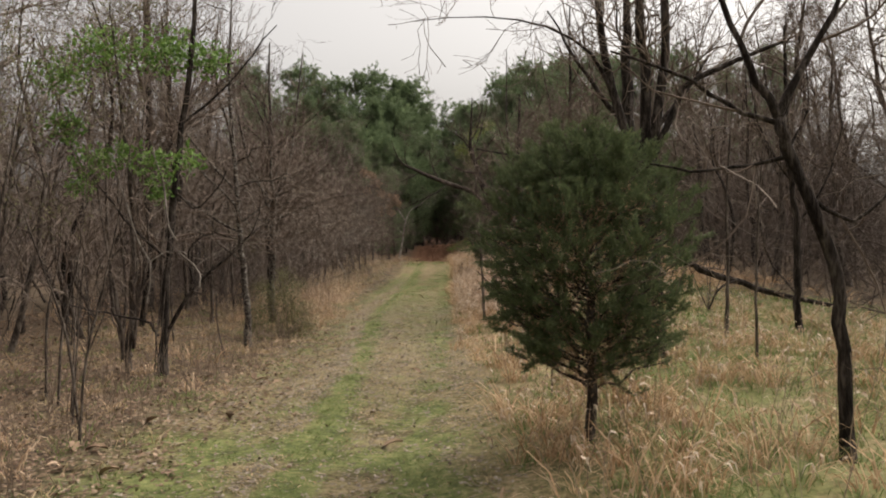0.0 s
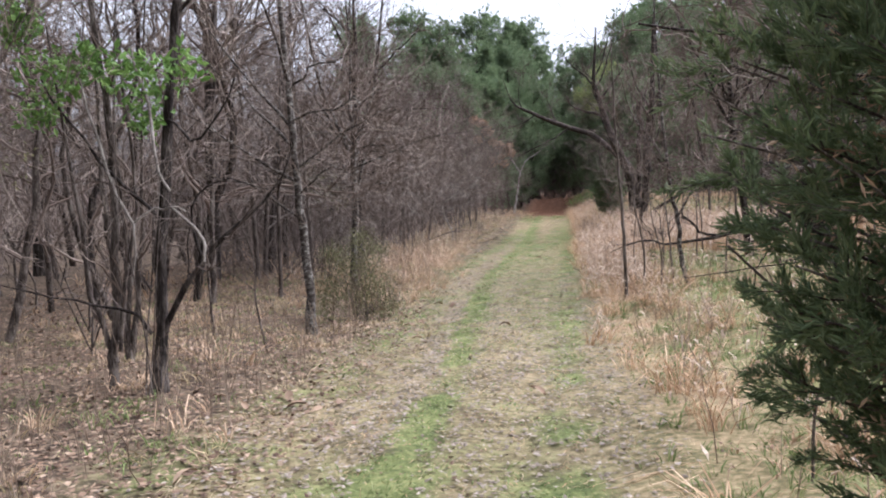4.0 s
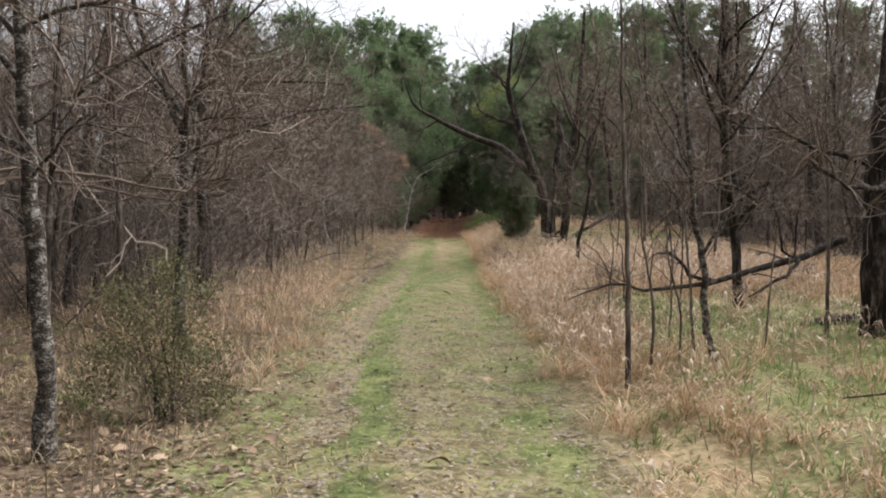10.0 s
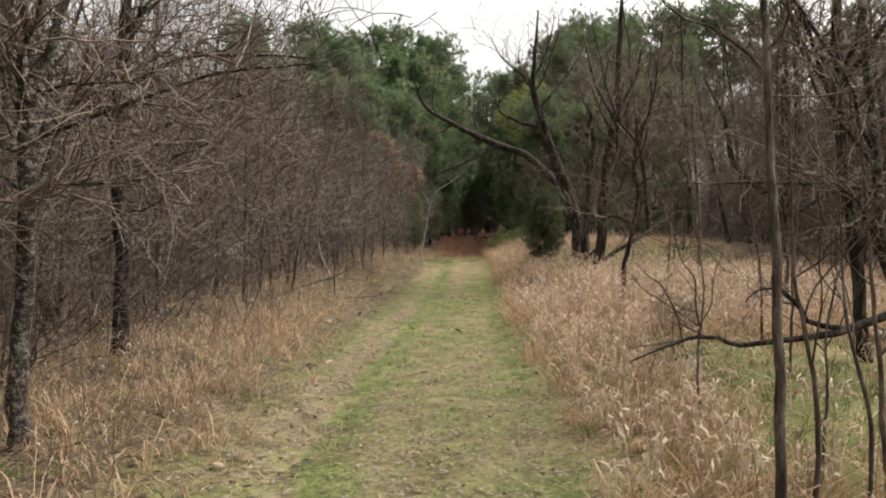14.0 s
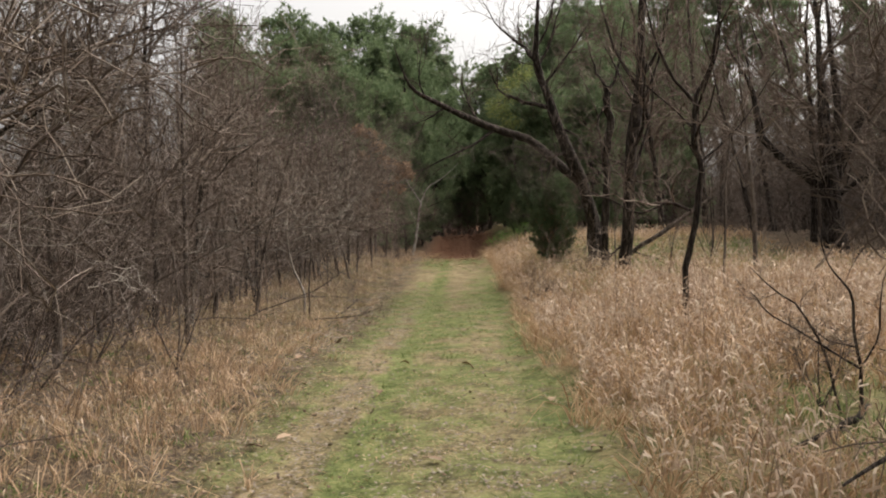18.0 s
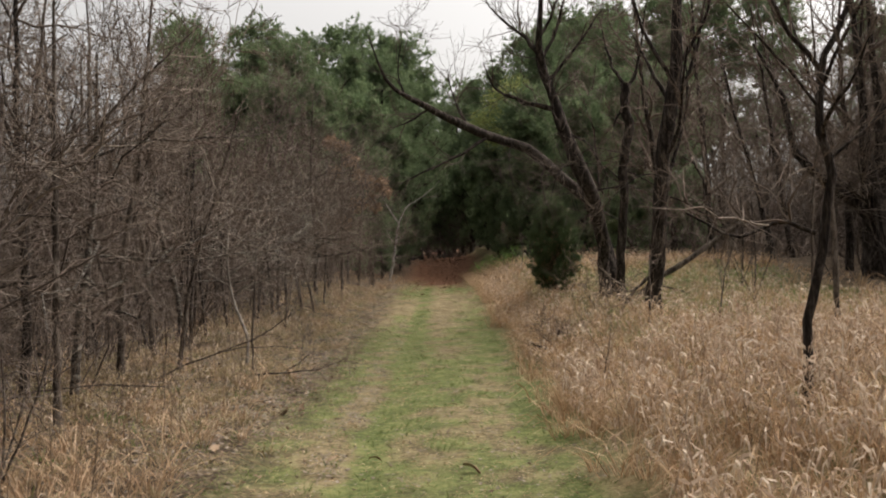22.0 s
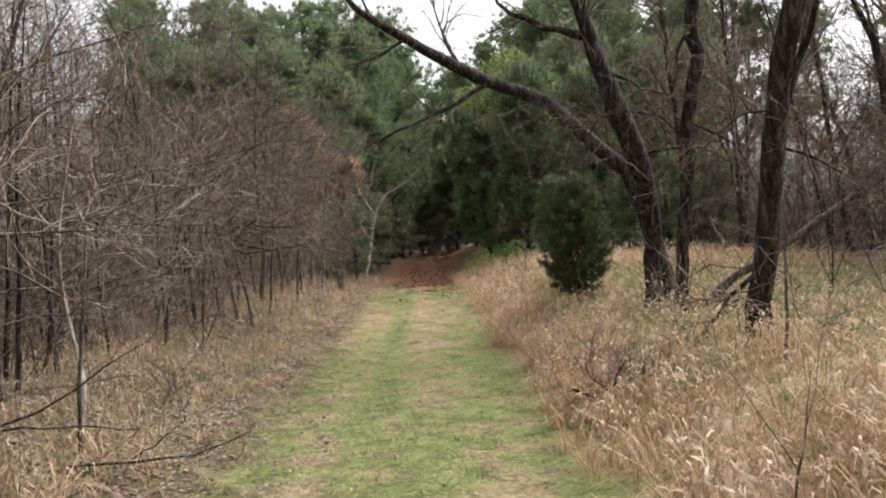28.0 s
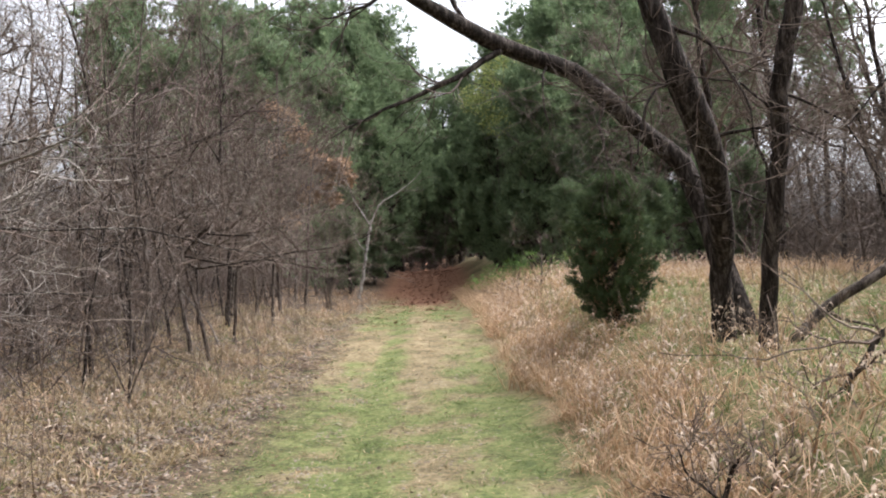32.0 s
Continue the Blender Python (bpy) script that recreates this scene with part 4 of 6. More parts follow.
# Low crowded trees whose long grey arms spread level over the verge.
for i, (x, y, h, r) in enumerate([(-5.6, 20.4, 3.6, .06), (-5.9, 24.2, 3.8, .06), (-5.1, 27.9, 3.4, .055), (-4.5, 28.4, 3.6, .06), (-6.5, 28.2, 3.8, .065), (-4.55, 32.6, 3.4, .055), (-6.0, 35.0, 3.6, .06), (-5.9, 37.0, 3.4, .055), (-5.7, 38.6, 3.6, .055), (-4.3, 43.6, 3.8, .05), (-4.2, 46.8, 3.8, .05), (-4.0, 49.4, 4.0, .05), (-5.2, 45.0, 4.2, .06), (-5.0, 48.2, 4.2, .06), (-7.0, 30.6, 4.2, .07), (-7.2, 36.0, 4.2, .07), (-3.7, 39.7, 2.6, .035), (-5.3, 40.9, 3.6, .05)]):
    bend_x, bend_y = .35 * math.sin(i * 2.3), .4 * math.cos(i * 1.7)
    # Every sixth tree's arms are PALE: light on the branches, put into their colour.
    bare_tree("arm_tree", x, y, [(0, -.1, r), (.4 * bend_x, h * .25, r * .9, .4 * bend_y), (bend_x, h * .55, r * .7, bend_y), (1.6 * bend_x, h, r * .2, .6 * bend_y)], [], "low crowded tree with long level bare arms", 540 + i, (BARK, LICHEN)[i % 2], 0.9, 4, 0.003, 0.9, "trees at the edge of the wood", PALE if i % 6 == 0 else None, sweep=9, swept=(.8, .8 * h), long_most=3.4 if y < 42 else 1.5, turned=0.95)

# The broad old tree beyond the field.
for x, y, s, seed in ((9.7, 40, 1.0, 520), (13.0, 31, 0.9, 521)):
    f = 1 if seed == 520 else -1
    bare_tree("broad_oak", x, y, [(0, -.1, .34 * s), (0, .8 * s, .3 * s), (.02, 1.5 * s, .28 * s)],
              [[(0, 1.4 * s, .17), (-.95 * f * s, 2.3 * s, .15), (-1.8 * f * s, 3.1 * s, .12), (-2.0 * f * s, 4.4 * s, .08), (-2.7 * f * s, 5.7 * s, .03)], [(0, 1.4 * s, .18), (.25 * f, 2.8 * s, .16), (.3 * f, 4.0 * s, .13), (.1, 6.5 * s, .06), (0, 8.2 * s, .02)], [(.02, 1.4 * s, .16), (.7 * f * s, 3.1 * s, .14), (1.2 * f * s, 4.1 * s, .11), (1.7 * f * s, 5.2 * s, .08), (2.5 * f * s, 7 * s, .02)],
               [(.05, 1.3 * s, .1), (1.0 * f * s, 2.0 * s, .08, -.3), (1.7 * f * s, 2.2 * s, .06, -.5), (2.9 * f * s, 2.9 * s, .02, -.6)], [(-.05, 1.4 * s, .12), (-.4 * f * s, 3.0 * s, .1, -.5), (-.6 * f * s, 5.2 * s, .05, -1), (-.5 * f * s, 7 * s, .02, -1.2)]],
              "broad dark old tree forking low beyond the dry field", seed, DARKBARK, 1.6, 5, 0.006, 1.5)

# ---- the wood on both sides ----
rng = np.random.default_rng(5)
WOOD = "leafless trees of the wood"
talls = [grown_tree("wood_tree", h, r, lab, 300 + i, b, 14, 0.75, 0.0055, 0.06, s, 0.85, WOOD, shoots=4) for i, (h, r, b, s, lab) in enumerate([
    (10.0, .13, DARKBARK, .2, "tall dark leafless tree of the wood"), (9.0, .11, BARK, .18, "tall grey leafless tree of the wood"), (8.0, .1, BARK, .15, "leafless tree with a wide twiggy crown"), (11.0, .15, DARKBARK, .25, "tall thick-stemmed leafless tree")])]
mids = [grown_tree("young_tree", h, r, lab, 320 + i, b, 13, 0.75, 0.0048, 0.2, .16, 1.25, WOOD, (40, 85), shoots=3) for i, (h, r, b, lab) in enumerate([
    (6.2, .06, BARK, "young leafless tree with dense twigs"), (5.0, .05, BARK, "small leafless tree with crooked branches"), (6.8, .07, DARKBARK, "slender dark leafless tree"), (5.6, .055, BARK, "slim lichen-grey leafless tree")])]
thin = [grown_tree("thin_stem", h, r, lab, 340 + i, b, 9, 0.5, 0.005, 0.3, .15, 1.2, WOOD, (40, 80), shoots=3) for i, (h, r, b, lab) in enumerate([
    (3.8, .028, BARK, "thin bare understorey stem"), (3.0, .022, DARKBARK, "thin dark understorey stem"), (4.4, .032, BARK, "lanky bare understorey stem")])]


def wood_edge(y):
    """How far to the right of the track the wood on that side begins."""
    return np.interp(y, [-20, 0, 15, 30, 45, 55, 70], [6, 6, 7.5, 9, 9, 6, 4])


placed = [(-3.1, 11), (-2.9, 14.5), (-3.3, 18.5), (-4.1, 22), (4.6, 18.6), (3.7, 21.5), (2.7, 37), (2, 26), (2.8, 5.9), (2.7, 10.3)]


def scatter(kinds, count, gap, region):
    used = set()
    done = 0
    for _ in range(count * 30):
        if done >= count:
            break
        x, y = region(rng)
        if any((x - a) ** 2 + (y - b) ** 2 < gap * gap for a, b in placed[-900:]):
            continue
        placed.append((x, y))
        k = int(rng.integers(len(kinds)))
        m = scaled(x, y, 0, 1) @ pose(0, 0, 0, rng.normal(0, 8), rng.normal(0, 8), rng.uniform(0, 360)) @ Matrix.Scale(rng.uniform(0.75, 1.2), 4)
        if k in used:
            copy_thing(kinds[k], m)
        else:
            used.add(k)
            kinds[k].matrix_basis = m
        done += 1


def left_near(r):
    y = r.uniform(15.5, 56)
    return -r.uniform(5.4 + 0.8 * (30 < y < 40), 10) + 0.9 * (y > 42), y


def left_far(r):
    return -r.uniform(8.5, 26), r.uniform(0, 74)


def right_far(r):
    y = r.uniform(4, 66)
    return float(wood_edge(y)) + abs(r.normal(scale=6.5)), y


def behind(r):
    return r.uniform(-14, 16), r.uniform(-22, -6)


def both(r):
    return left_far(r) if r.random() < 0.5 else right_far(r)


def far_sides(r):
    if r.random() < 0.2:
        return -r.uniform(9, 24), r.uniform(12, 62)
    x, y = right_far(r)
    return x + 9 * float(smooth(20, 12, y)), y


scatter(mids, 36, 1.2, left_near)
scatter(thin, 34, 0.7, left_near)
scatter(talls, 84, 2.0, far_sides)
more_talls = [copy_thing(k, k.matrix_basis.copy()) for k in talls]
scatter(more_talls, 10, 3, behind)
more_mids = [copy_thing(k, k.matrix_basis.copy()) for k in mids]
scatter(more_mids, 78, 1.1, lambda r: left_far(r) if r.random() < 0.35 else right_far(r))
right_talls = [copy_thing(k, k.matrix_basis.copy()) for k in talls]
scatter(right_talls, 7, 1.6, lambda r: (lambda y: (float(wood_edge(y)) + r.uniform(0, 9), y))(r.uniform(34, 54)))
early_mids = [copy_thing(k, k.matrix_basis.copy()) for k in mids]
scatter(early_mids, 10, 1.0, lambda r: (-r.uniform(7.6, 12.5), r.uniform(11.5, 17.5)))
inner_talls = [copy_thing(k, k.matrix_basis.copy()) for k in talls]
scatter(inner_talls, 9, 1.3, lambda r: (-r.uniform(8.5, 14), r.uniform(14.5, 24)))
edge_talls = [copy_thing(k, k.matrix_basis.copy()) for k in talls[:3]]
scatter(edge_talls, 8, 1.2, lambda r: (-r.uniform(5.8, 8.8), r.uniform(19, 31)))
inner_mids = [copy_thing(k, k.matrix_basis.copy()) for k in mids]
scatter(inner_mids, 9, 1.1, lambda r: (-r.uniform(7.5, 13), r.uniform(14.5, 24)))
more_thin = [copy_thing(k, k.matrix_basis.copy()) for k in thin]
scatter(more_thin, 30, 0.8, both)
for i, (x, y) in enumerate([(-6.3, 13.6), (-7.4, 16.2), (-8.6, 14.4), (-7.0, 18.4), (-9.4, 17.6), (-5.9, 15.4), (-8.0, 19.6)]):
    copy_thing(mids[i % 4], scaled(x, y, i * 77, 0.95 + 0.05 * (i % 3)))

stems = [sapling("slim_tree", 0, 0, h, rad, 560 + i, label, DARKBARK, tx, 0.55, "slim trees along the wood", 4) for i, (h, rad, tx, label) in enumerate([
    (4.6, .04, .3, "thin dark bare tree crowded among others"), (4.0, .034, -.3, "thin crooked dark tree at the wood's edge"), (5.2, .05, .15, "straight dark bare tree in the thicket"), (3.2, .028, .5, "short leaning dark tree at the wood's edge")])]
scatter(stems, 46, 0.45, lambda r: (lambda y: (float(left_edge(y)) - 1.7 - abs(r.normal(scale=1.3)) - 0.5 * (y > 44), y))(r.uniform(31, 52)))


def thicket(name, seed, count, region, tall, radius, label, shoots=3, twigs=DARKTWIG):
    """Tangled bare undergrowth, too dense to tell its shrubs apart; its darker twig colour stands for inner shade."""
    r = np.random.default_rng(seed)
    xy = np.array([region(r) for _ in range(count)])
    foot = np.column_stack([xy, height(xy[:, 0], xy[:, 1]) - 0.05])
    k = 5
    P = np.zeros((count, k, 3))
    P[:, 0] = foot
    d = unit(r.normal(scale=0.42, size=(count, 3)) + [0, 0, 1.0])
    h = tall * r.uniform(0.4, 1.1, count)
    for j in range(1, k):
        d = unit(d + r.normal(scale=0.24, size=d.shape))
        P[:, j] = P[:, j - 1] + d * (h / (k - 1))[:, None]
    R = (radius * r.uniform(0.6, 1.3, count))[:, None] * np.linspace(1, 0.3, k)[None]
    t = Tubes()
    t.add(P, R, 4)
    a, ar = sprout(r, P, R, 8, (0.2, 1.0), (0.25 * tall, 0.55 * tall), (45, 95), 4, 0.02, 0.3, 0.6)
    t.add(a, ar, 3)
    b, br = sprout(r, a, ar, shoots, (0.15, 1.0), (0.1 * tall, 0.26 * tall), (35, 80), 2, 0.02, 0.25, 0.7)
    t.add(b, np.maximum(br, radius * 0.22), 3)
    return tagged(new(name, t.mesh(name, twigs, False)), label, "undergrowth", kind="stuff")


def verge_left(r):
    y = r.uniform(19, 53)
    return float(left_edge(y)) - 1.9 - 0.9 * float(smooth(44, 50, y)) - abs(r.normal(scale=1.8)), y


def deep_left(r):
    y = r.uniform(6, 74)
    return -r.uniform(8 + 4 * (y < 26), 24), y


def deep_right(r):
    y = r.uniform(4, 70)
    return float(wood_edge(y)) + 1.0 + r.uniform(0, 14), y


def far_end(r):
    return r.uniform(-14, 16), r.uniform(78, 92)


thicket("edge_thicket", 71, 620, verge_left, 3.1, 0.01, "tangle of bare brown twigs at the wood's edge", 4)
thicket("inner_thicket", 72, 480, deep_left, 3.7, 0.017, "dense bare brown undergrowth inside the wood")
thicket("far_thicket", 73, 520, deep_right, 4.6, 0.022, "dense bare brown undergrowth beyond the field")
thicket("end_thicket", 74, 420, far_end, 4.5, 0.03, "dark undergrowth behind the pines")
thicket("tall_thicket", 78, 620, lambda r: (float(wood_edge(40)) + r.uniform(1, 18), r.uniform(12, 72)), 5.8, 0.024, "tall bare growth closing the far side of the field")
thicket("low_brush", 75, 640, lambda r: (lambda y: (-r.uniform(5.6 + 7 * (y < 26), 22), y))(r.uniform(8, 74)), 2.2, 0.014, "low bare brush on the floor of the wood")
thicket("low_scrub", 76, 640, lambda r: (lambda p: (p[0] - 2.0, p[1]))(deep_right(r)), 2.0, 0.014, "low bare brush beyond the field")


# ---- evergreens ----
def evergreen(name, x, y, label, category, tall, wide, foot, seed, sprays, leaf, material, bark, wide_at=0.35, trunk=0.045, limbs=70, rise=0.5, z=None):
    """A conifer of trunk, branches and a crown of many small sprays."""
    rng = np.random.default_rng(seed)
    ob = thing(name, x, y, label, category, z=z)
    p = bend([(0, 0, -0.1), (0.02, 0.01, tall * 0.4), (-0.01, 0, tall * 0.75), (0, 0, tall * 0.97)], 14, rng, 0.008)
    r = trunk * np.linspace(1, 0.12, 14)
    t = Tubes()
    t.add(p, r, 9)
    part("trunk", t.mesh("trunk", bark), ob)
    s = np.sort(rng.uniform(foot / tall, 0.97, limbs)) 
    u = (s - foot / tall) / (1 - foot / tall)
    size = wide * np.where(u < wide_at, 0.66 + 0.34 * (u / wide_at), np.clip(1 - (np.clip(u - wide_at, 0, 1) / (1.03 - wide_at)) ** 1.6, 0, 1) ** 0.8) * rng.uniform(0.8, 1.08, limbs)
    az = np.arange(limbs) * 2.4 + rng.normal(scale=0.3, size=limbs)
    k = 6
    P = np.zeros((limbs, k, 3))
    P[:, 0] = np.stack([np.zeros(limbs), np.zeros(limbs), s * tall], 1)
    for j in range(1, k):
        f = j / (k - 1)
        P[:, j] = P[:, 0] + np.stack([np.cos(az) * size * f, np.sin(az) * size * f, size * rise * f], 1) + rng.normal(scale=0.02 * wide, size=(limbs, 3))
    R = (trunk * 0.24 * (1.1 - s))[:, None] * np.linspace(1, 0.2, k)[None] + 0.0015
    for pp, rr in zip(P, R):
        t = Tubes()
        t.add(pp, rr, 5)
        part("bough", t.mesh("bough", bark), ob)
    t = Tubes()
    Q, S = sprout(rng, P, R, 7, (0.25, 1.0), (0.16 * wide, 0.42 * wide), (20, 55), 4, 0.25, 0.2, 0.7, 0.01)
    t.add(Q, np.maximum(S, 0.0012), 3)
    part("branchwork", t.mesh("branchwork", bark), ob)
    lines = np.concatenate([bend3(P, 4), Q])
    rad = np.ones(lines.shape[:2])
    i = np.concatenate([rng.integers(0, len(lines), int(sprays * 0.25)), rng.integers(limbs, len(lines), sprays - int(sprays * 0.25))])
    at, way, _ = sample(lines, rad, i, rng.uniform(0.12, 1.0, sprays))
    d = unit(way + rng.normal(scale=0.55, size=at.shape) + [0, 0, 0.25])
    v, f = blades(at + rng.normal(scale=leaf * 0.25, size=at.shape), d, leaf * rng.uniform(0.6, 1.4, sprays), leaf * 0.2 * rng.uniform(0.6, 1.3, sprays), rng)
    part("crown", mesh_of("crown", v, [f], material), ob)
    few = sprays // 12
    j = rng.integers(0, int(limbs * 0.75), few)
    at, way, _ = sample(P, R, j, rng.uniform(0.1, 0.8, few))
    v, f = blades(at + rng.normal(scale=leaf * 0.9, size=at.shape), unit(way + rng.normal(scale=0.8, size=at.shape) - [0, 0, 0.4]), leaf * rng.uniform(0.6, 1.4, few), leaf * 0.22 * rng.uniform(0.6, 1.3, few), rng)
    part("dead_sprays", mesh_of("dead_sprays", v, [f], DEADLEAF), ob, "withered brown inner sprays")
    return ob


def bend3(P, k):
    j = np.linspace(0, P.shape[1] - 1, k).round().astype(int)
    return P[:, j]


evergreen("red_cedar", 1.38, 6.55, "bushy dark green young red cedar beside the track", "tree", 2.04, 0.8, 0.38, 41, 130000, 0.034, CEDAR, BARK, 0.42, 0.042, 170, 0.42, gz(1.38, 6.55) - 0.06)
evergreen("small_cedar", 1.95, 39.2, "small dense dark green cedar in tall grass", "tree", 2.05, 0.62, 0.04, 42, 60000, 0.066, DARKCEDAR, BARK, 0.3, 0.04, 210, 0.4)


def pine(seed, tall, label, low=0.35, wide=2.4):
    rng = np.random.default_rng(seed)
    ob = thing("pine", 0, 0, label, "tree", "pines at the end of the track", 0)
    p = bend([(0, 0, -0.3), (0.1, 0, tall * 0.4), (-0.1, 0.1, tall * 0.75), (0.05, 0, tall * 0.98)], 12, rng, 0.03)
    r = 0.17 * np.linspace(1, 0.15, 12)
    t = Tubes()
    t.add(p, r, 8)
    part("trunk", t.mesh("trunk", DARKBARK), ob)
    n = 92
    P, R = sprout(rng, p[None], r[None], n, (low, 0.98), (0.8, 1.0), (50, 85), 4, 0.25, 0.08, 0.35, 0.05)
    w = np.clip((P[:, 0, 2] / tall - low) / (1 - low), 0, 1)
    size = wide * (0.5 + 0.5 * np.sqrt(np.clip(1 - w ** 2.2, 0, 1))) * (0.75 + 0.25 * smooth(0, 0.25, w)) * rng.uniform(0.6, 1.15, n)
    P = P[:, :1] + (P - P[:, :1]) * size[:, None, None]
    t = Tubes()
    t.add(P, R, 5)
    Q, S = sprout(rng, P, R, 5, (0.2, 1.0), (0.5, 1.25), (25, 65), 3, 0.3, 0.15, 0.6, 0.02)
    t.add(Q, np.maximum(S, 0.006), 3)
    part("branchwork", t.mesh("branchwork", DARKBARK), ob)
    tufts, each = 1900, 9
    at, way, _ = sample(Q, np.ones(Q.shape[:2]), rng.integers(0, len(Q), tufts), rng.uniform(0.1, 1.0, tufts) ** 0.7)
    at = np.repeat(at + rng.normal(scale=0.2, size=at.shape), each, 0)
    d = unit(np.repeat(way, each, 0) * 0.5 + rng.normal(scale=0.7, size=at.shape) + [0, 0, 0.4])
    m = len(at)
    v, f = blades(at - d * 0.05, d, rng.uniform(0.24, 0.46, m), rng.uniform(0.045, 0.08, m), rng)
    part("crown", mesh_of("crown", v, [f], PINE), ob)
    return ob


pines = [pine(51, 15, "tall green pine with a rounded crown", 0.28, 3.7), pine(52, 13, "dense green pine of middle height", 0.14, 3.3), pine(53, 8, "young bushy green pine with low branches", 0.04, 2.5)]
SPOTS = [(0, -16.5, 73, 0.96), (0, -12.2, 75, 1.02), (0, -9.2, 73, 0.93), (0, -6.5, 74, 0.98), (1, -4.3, 72, 1.03), (1, -2.6, 74, 1.01), (1, -2.1, 77, 0.89), (1, -13.5, 63, 0.86), (1, -10.2, 62, 0.82), (1, -7.6, 63, 0.8), (1, -5.4, 62, 0.79), (1, -3.6, 65, 0.79), (1, -2.6, 68, 0.77),
         (1, 1.1, 92, 1.05), (1, 2.3, 86, 0.93), (1, -0.2, 96, 0.86), (0, 5.4, 76, 0.93), (0, 7.2, 72, 0.96), (0, 6.0, 69, 0.86), (0, 9.0, 69, 0.9), (0, 12.6, 69, 0.96), (0, 16.2, 70, 1.01), (0, 10.6, 74, 1.01), (0, 14.2, 71, 0.96), (0, 18.6, 68, 0.96), (0, 24, 62, 0.9), (1, 3.3, 68, 0.77), (1, 5.3, 66, 0.82), (1, 8.4, 65, 0.88), (0, 12.0, 64, 0.77), (1, 20.4, 60, 0.86),
         (2, 3.3, 57, 0.85), (2, 5.2, 54, 0.9), (2, 4.2, 60, 1.1), (2, 7.6, 57, 1.1), (2, 2.6, 64, 1.0), (2, 2.9, 73, 1.1), (2, 1.4, 80, 0.95), (2, -0.4, 86, 1.0), (2, -2.6, 79, 1.0), (2, -4.3, 59, 1.1), (2, -6.0, 57, 1.15), (2, 9.8, 58, 1.15), (2, -3.0, 70, 1.1), (2, -3.6, 64, 1.1), (2, -7.8, 58, 1.2), (2, -5.2, 67, 1.3), (2, 6.2, 61, 1.3), (2, 2.4, 76, 1.2), (2, -10, 59, 1.2), (2, 0.0, 98, 1.4),
         (1, 5.0, 88, 0.96), (1, -4.5, 88, 1.05), (2, 1.9, 90, 1.3), (2, -1.9, 92, 1.3), (2, 0.9, 84, 0.9), (2, -0.9, 82, 0.8), (2, 2.2, 82, 1.0), (2, -2.4, 81, 1.0)]
SPOTS += [(2, x, y, s) for x, y, s in ((2.4, 57, .42), (3.4, 51.5, .36), (-3.4, 58, .4), (-4.2, 55, .34), (-2.9, 64, .45), (2.2, 62, .5), (5.6, 50.5, .35), (7.4, 52.5, .45), (2.0, 69, .5), (-2.6, 74, .5), (9.5, 54, .5), (-6.2, 61, .5), (0.4, 104, .8), (-3, 100, .8), (3.4, 99, .8))]
seen = set()
for k, x, y, s in SPOTS:
    m = scaled(x, y, (x * 77 + y * 31) % 360, s)
    if k in seen:
        copy_thing(pines[k], m)
    else:
        seen.add(k)
        pines[k].matrix_basis = m

# ---- distance: a low wooded ridge all round ----
a = np.linspace(0, 2 * np.pi, 260)
rr = 105 + 4 * np.sin(a * 23) + 3 * np.sin(a * 41 + 1)
top = 7.5 + 1.2 * np.sin(a * 31) + 0.9 * np.sin(a * 57 + 2) + 0.7 * np.sin(a * 97)
rows = np.stack([np.stack([rr * np.cos(a) * w, 25 + rr * np.sin(a) * w, h], 1) for w, h in ((1, np.full(260, -3.0)), (1.0, top * 0.7), (1.03, top), (1.12, top * 0.9))])
ri = np.arange(4 * 260).reshape(4, 260)
tagged(new("backdrop", mesh_of("backdrop", rows.reshape(-1, 3), [np.stack([ri[:-1, :-1], ri[:-1, 1:], ri[1:, 1:], ri[1:, :-1]], -1).reshape(-1, 4)], WOODS, True)), "far brown leafless woods", "woods", kind="structure")

# ---- low growth ----
def stuff(name, v, faces, material, label, category):
    ob = new(name, mesh_of(name, v, faces, material))
    return tagged(ob, label, category, kind="stuff")


def grass_bed(name, seed, count, xlo, xhi, ylo, yhi, keep, tall, wide, lean, material, label, clump=0):
    """Strands over a stretch of ground, kept where keep(x, y) is above a random number; in clumps of that many where clump is set."""
    r = np.random.default_rng(seed)
    az = None
    if clump:
        n = count // clump
        cx, cy = r.uniform(xlo, xhi, n), r.uniform(ylo, yhi, n)
        k = r.random(n) < keep(cx, cy)
        cx, cy = np.repeat(cx[k], clump), np.repeat(cy[k], clump)
        size = np.repeat(r.uniform(0.5, 1.35, k.sum()), clump)
        way = np.repeat(r.uniform(0, 2 * np.pi, k.sum()), clump)
        a, d = r.uniform(0, 2 * np.pi, len(cx)), np.abs(r.normal(scale=0.07, size=len(cx))) * size
        x, y, az = cx + d * np.cos(a), cy + d * np.sin(a), np.where(r.random(len(cx)) < 0.45, way + r.normal(scale=0.5, size=len(cx)), a)
        h = tall(x, y) * r.uniform(0.45, 1.15, len(x)) * size
    else:
        x, y = r.uniform(xlo, xhi, count), r.uniform(ylo, yhi, count)
        k = r.random(count) < keep(x, y)
        x, y = x[k], y[k]
        h = tall(x, y) * r.uniform(0.55, 1.2, len(x))
    n = len(x)
    v, q, t = strands(x, y, r, h, wide * r.uniform(0.6, 1.4, n), np.abs(r.normal(lean, 0.35, n)), az=az)
    return stuff(name, v, [q, t], material, label, "grass")


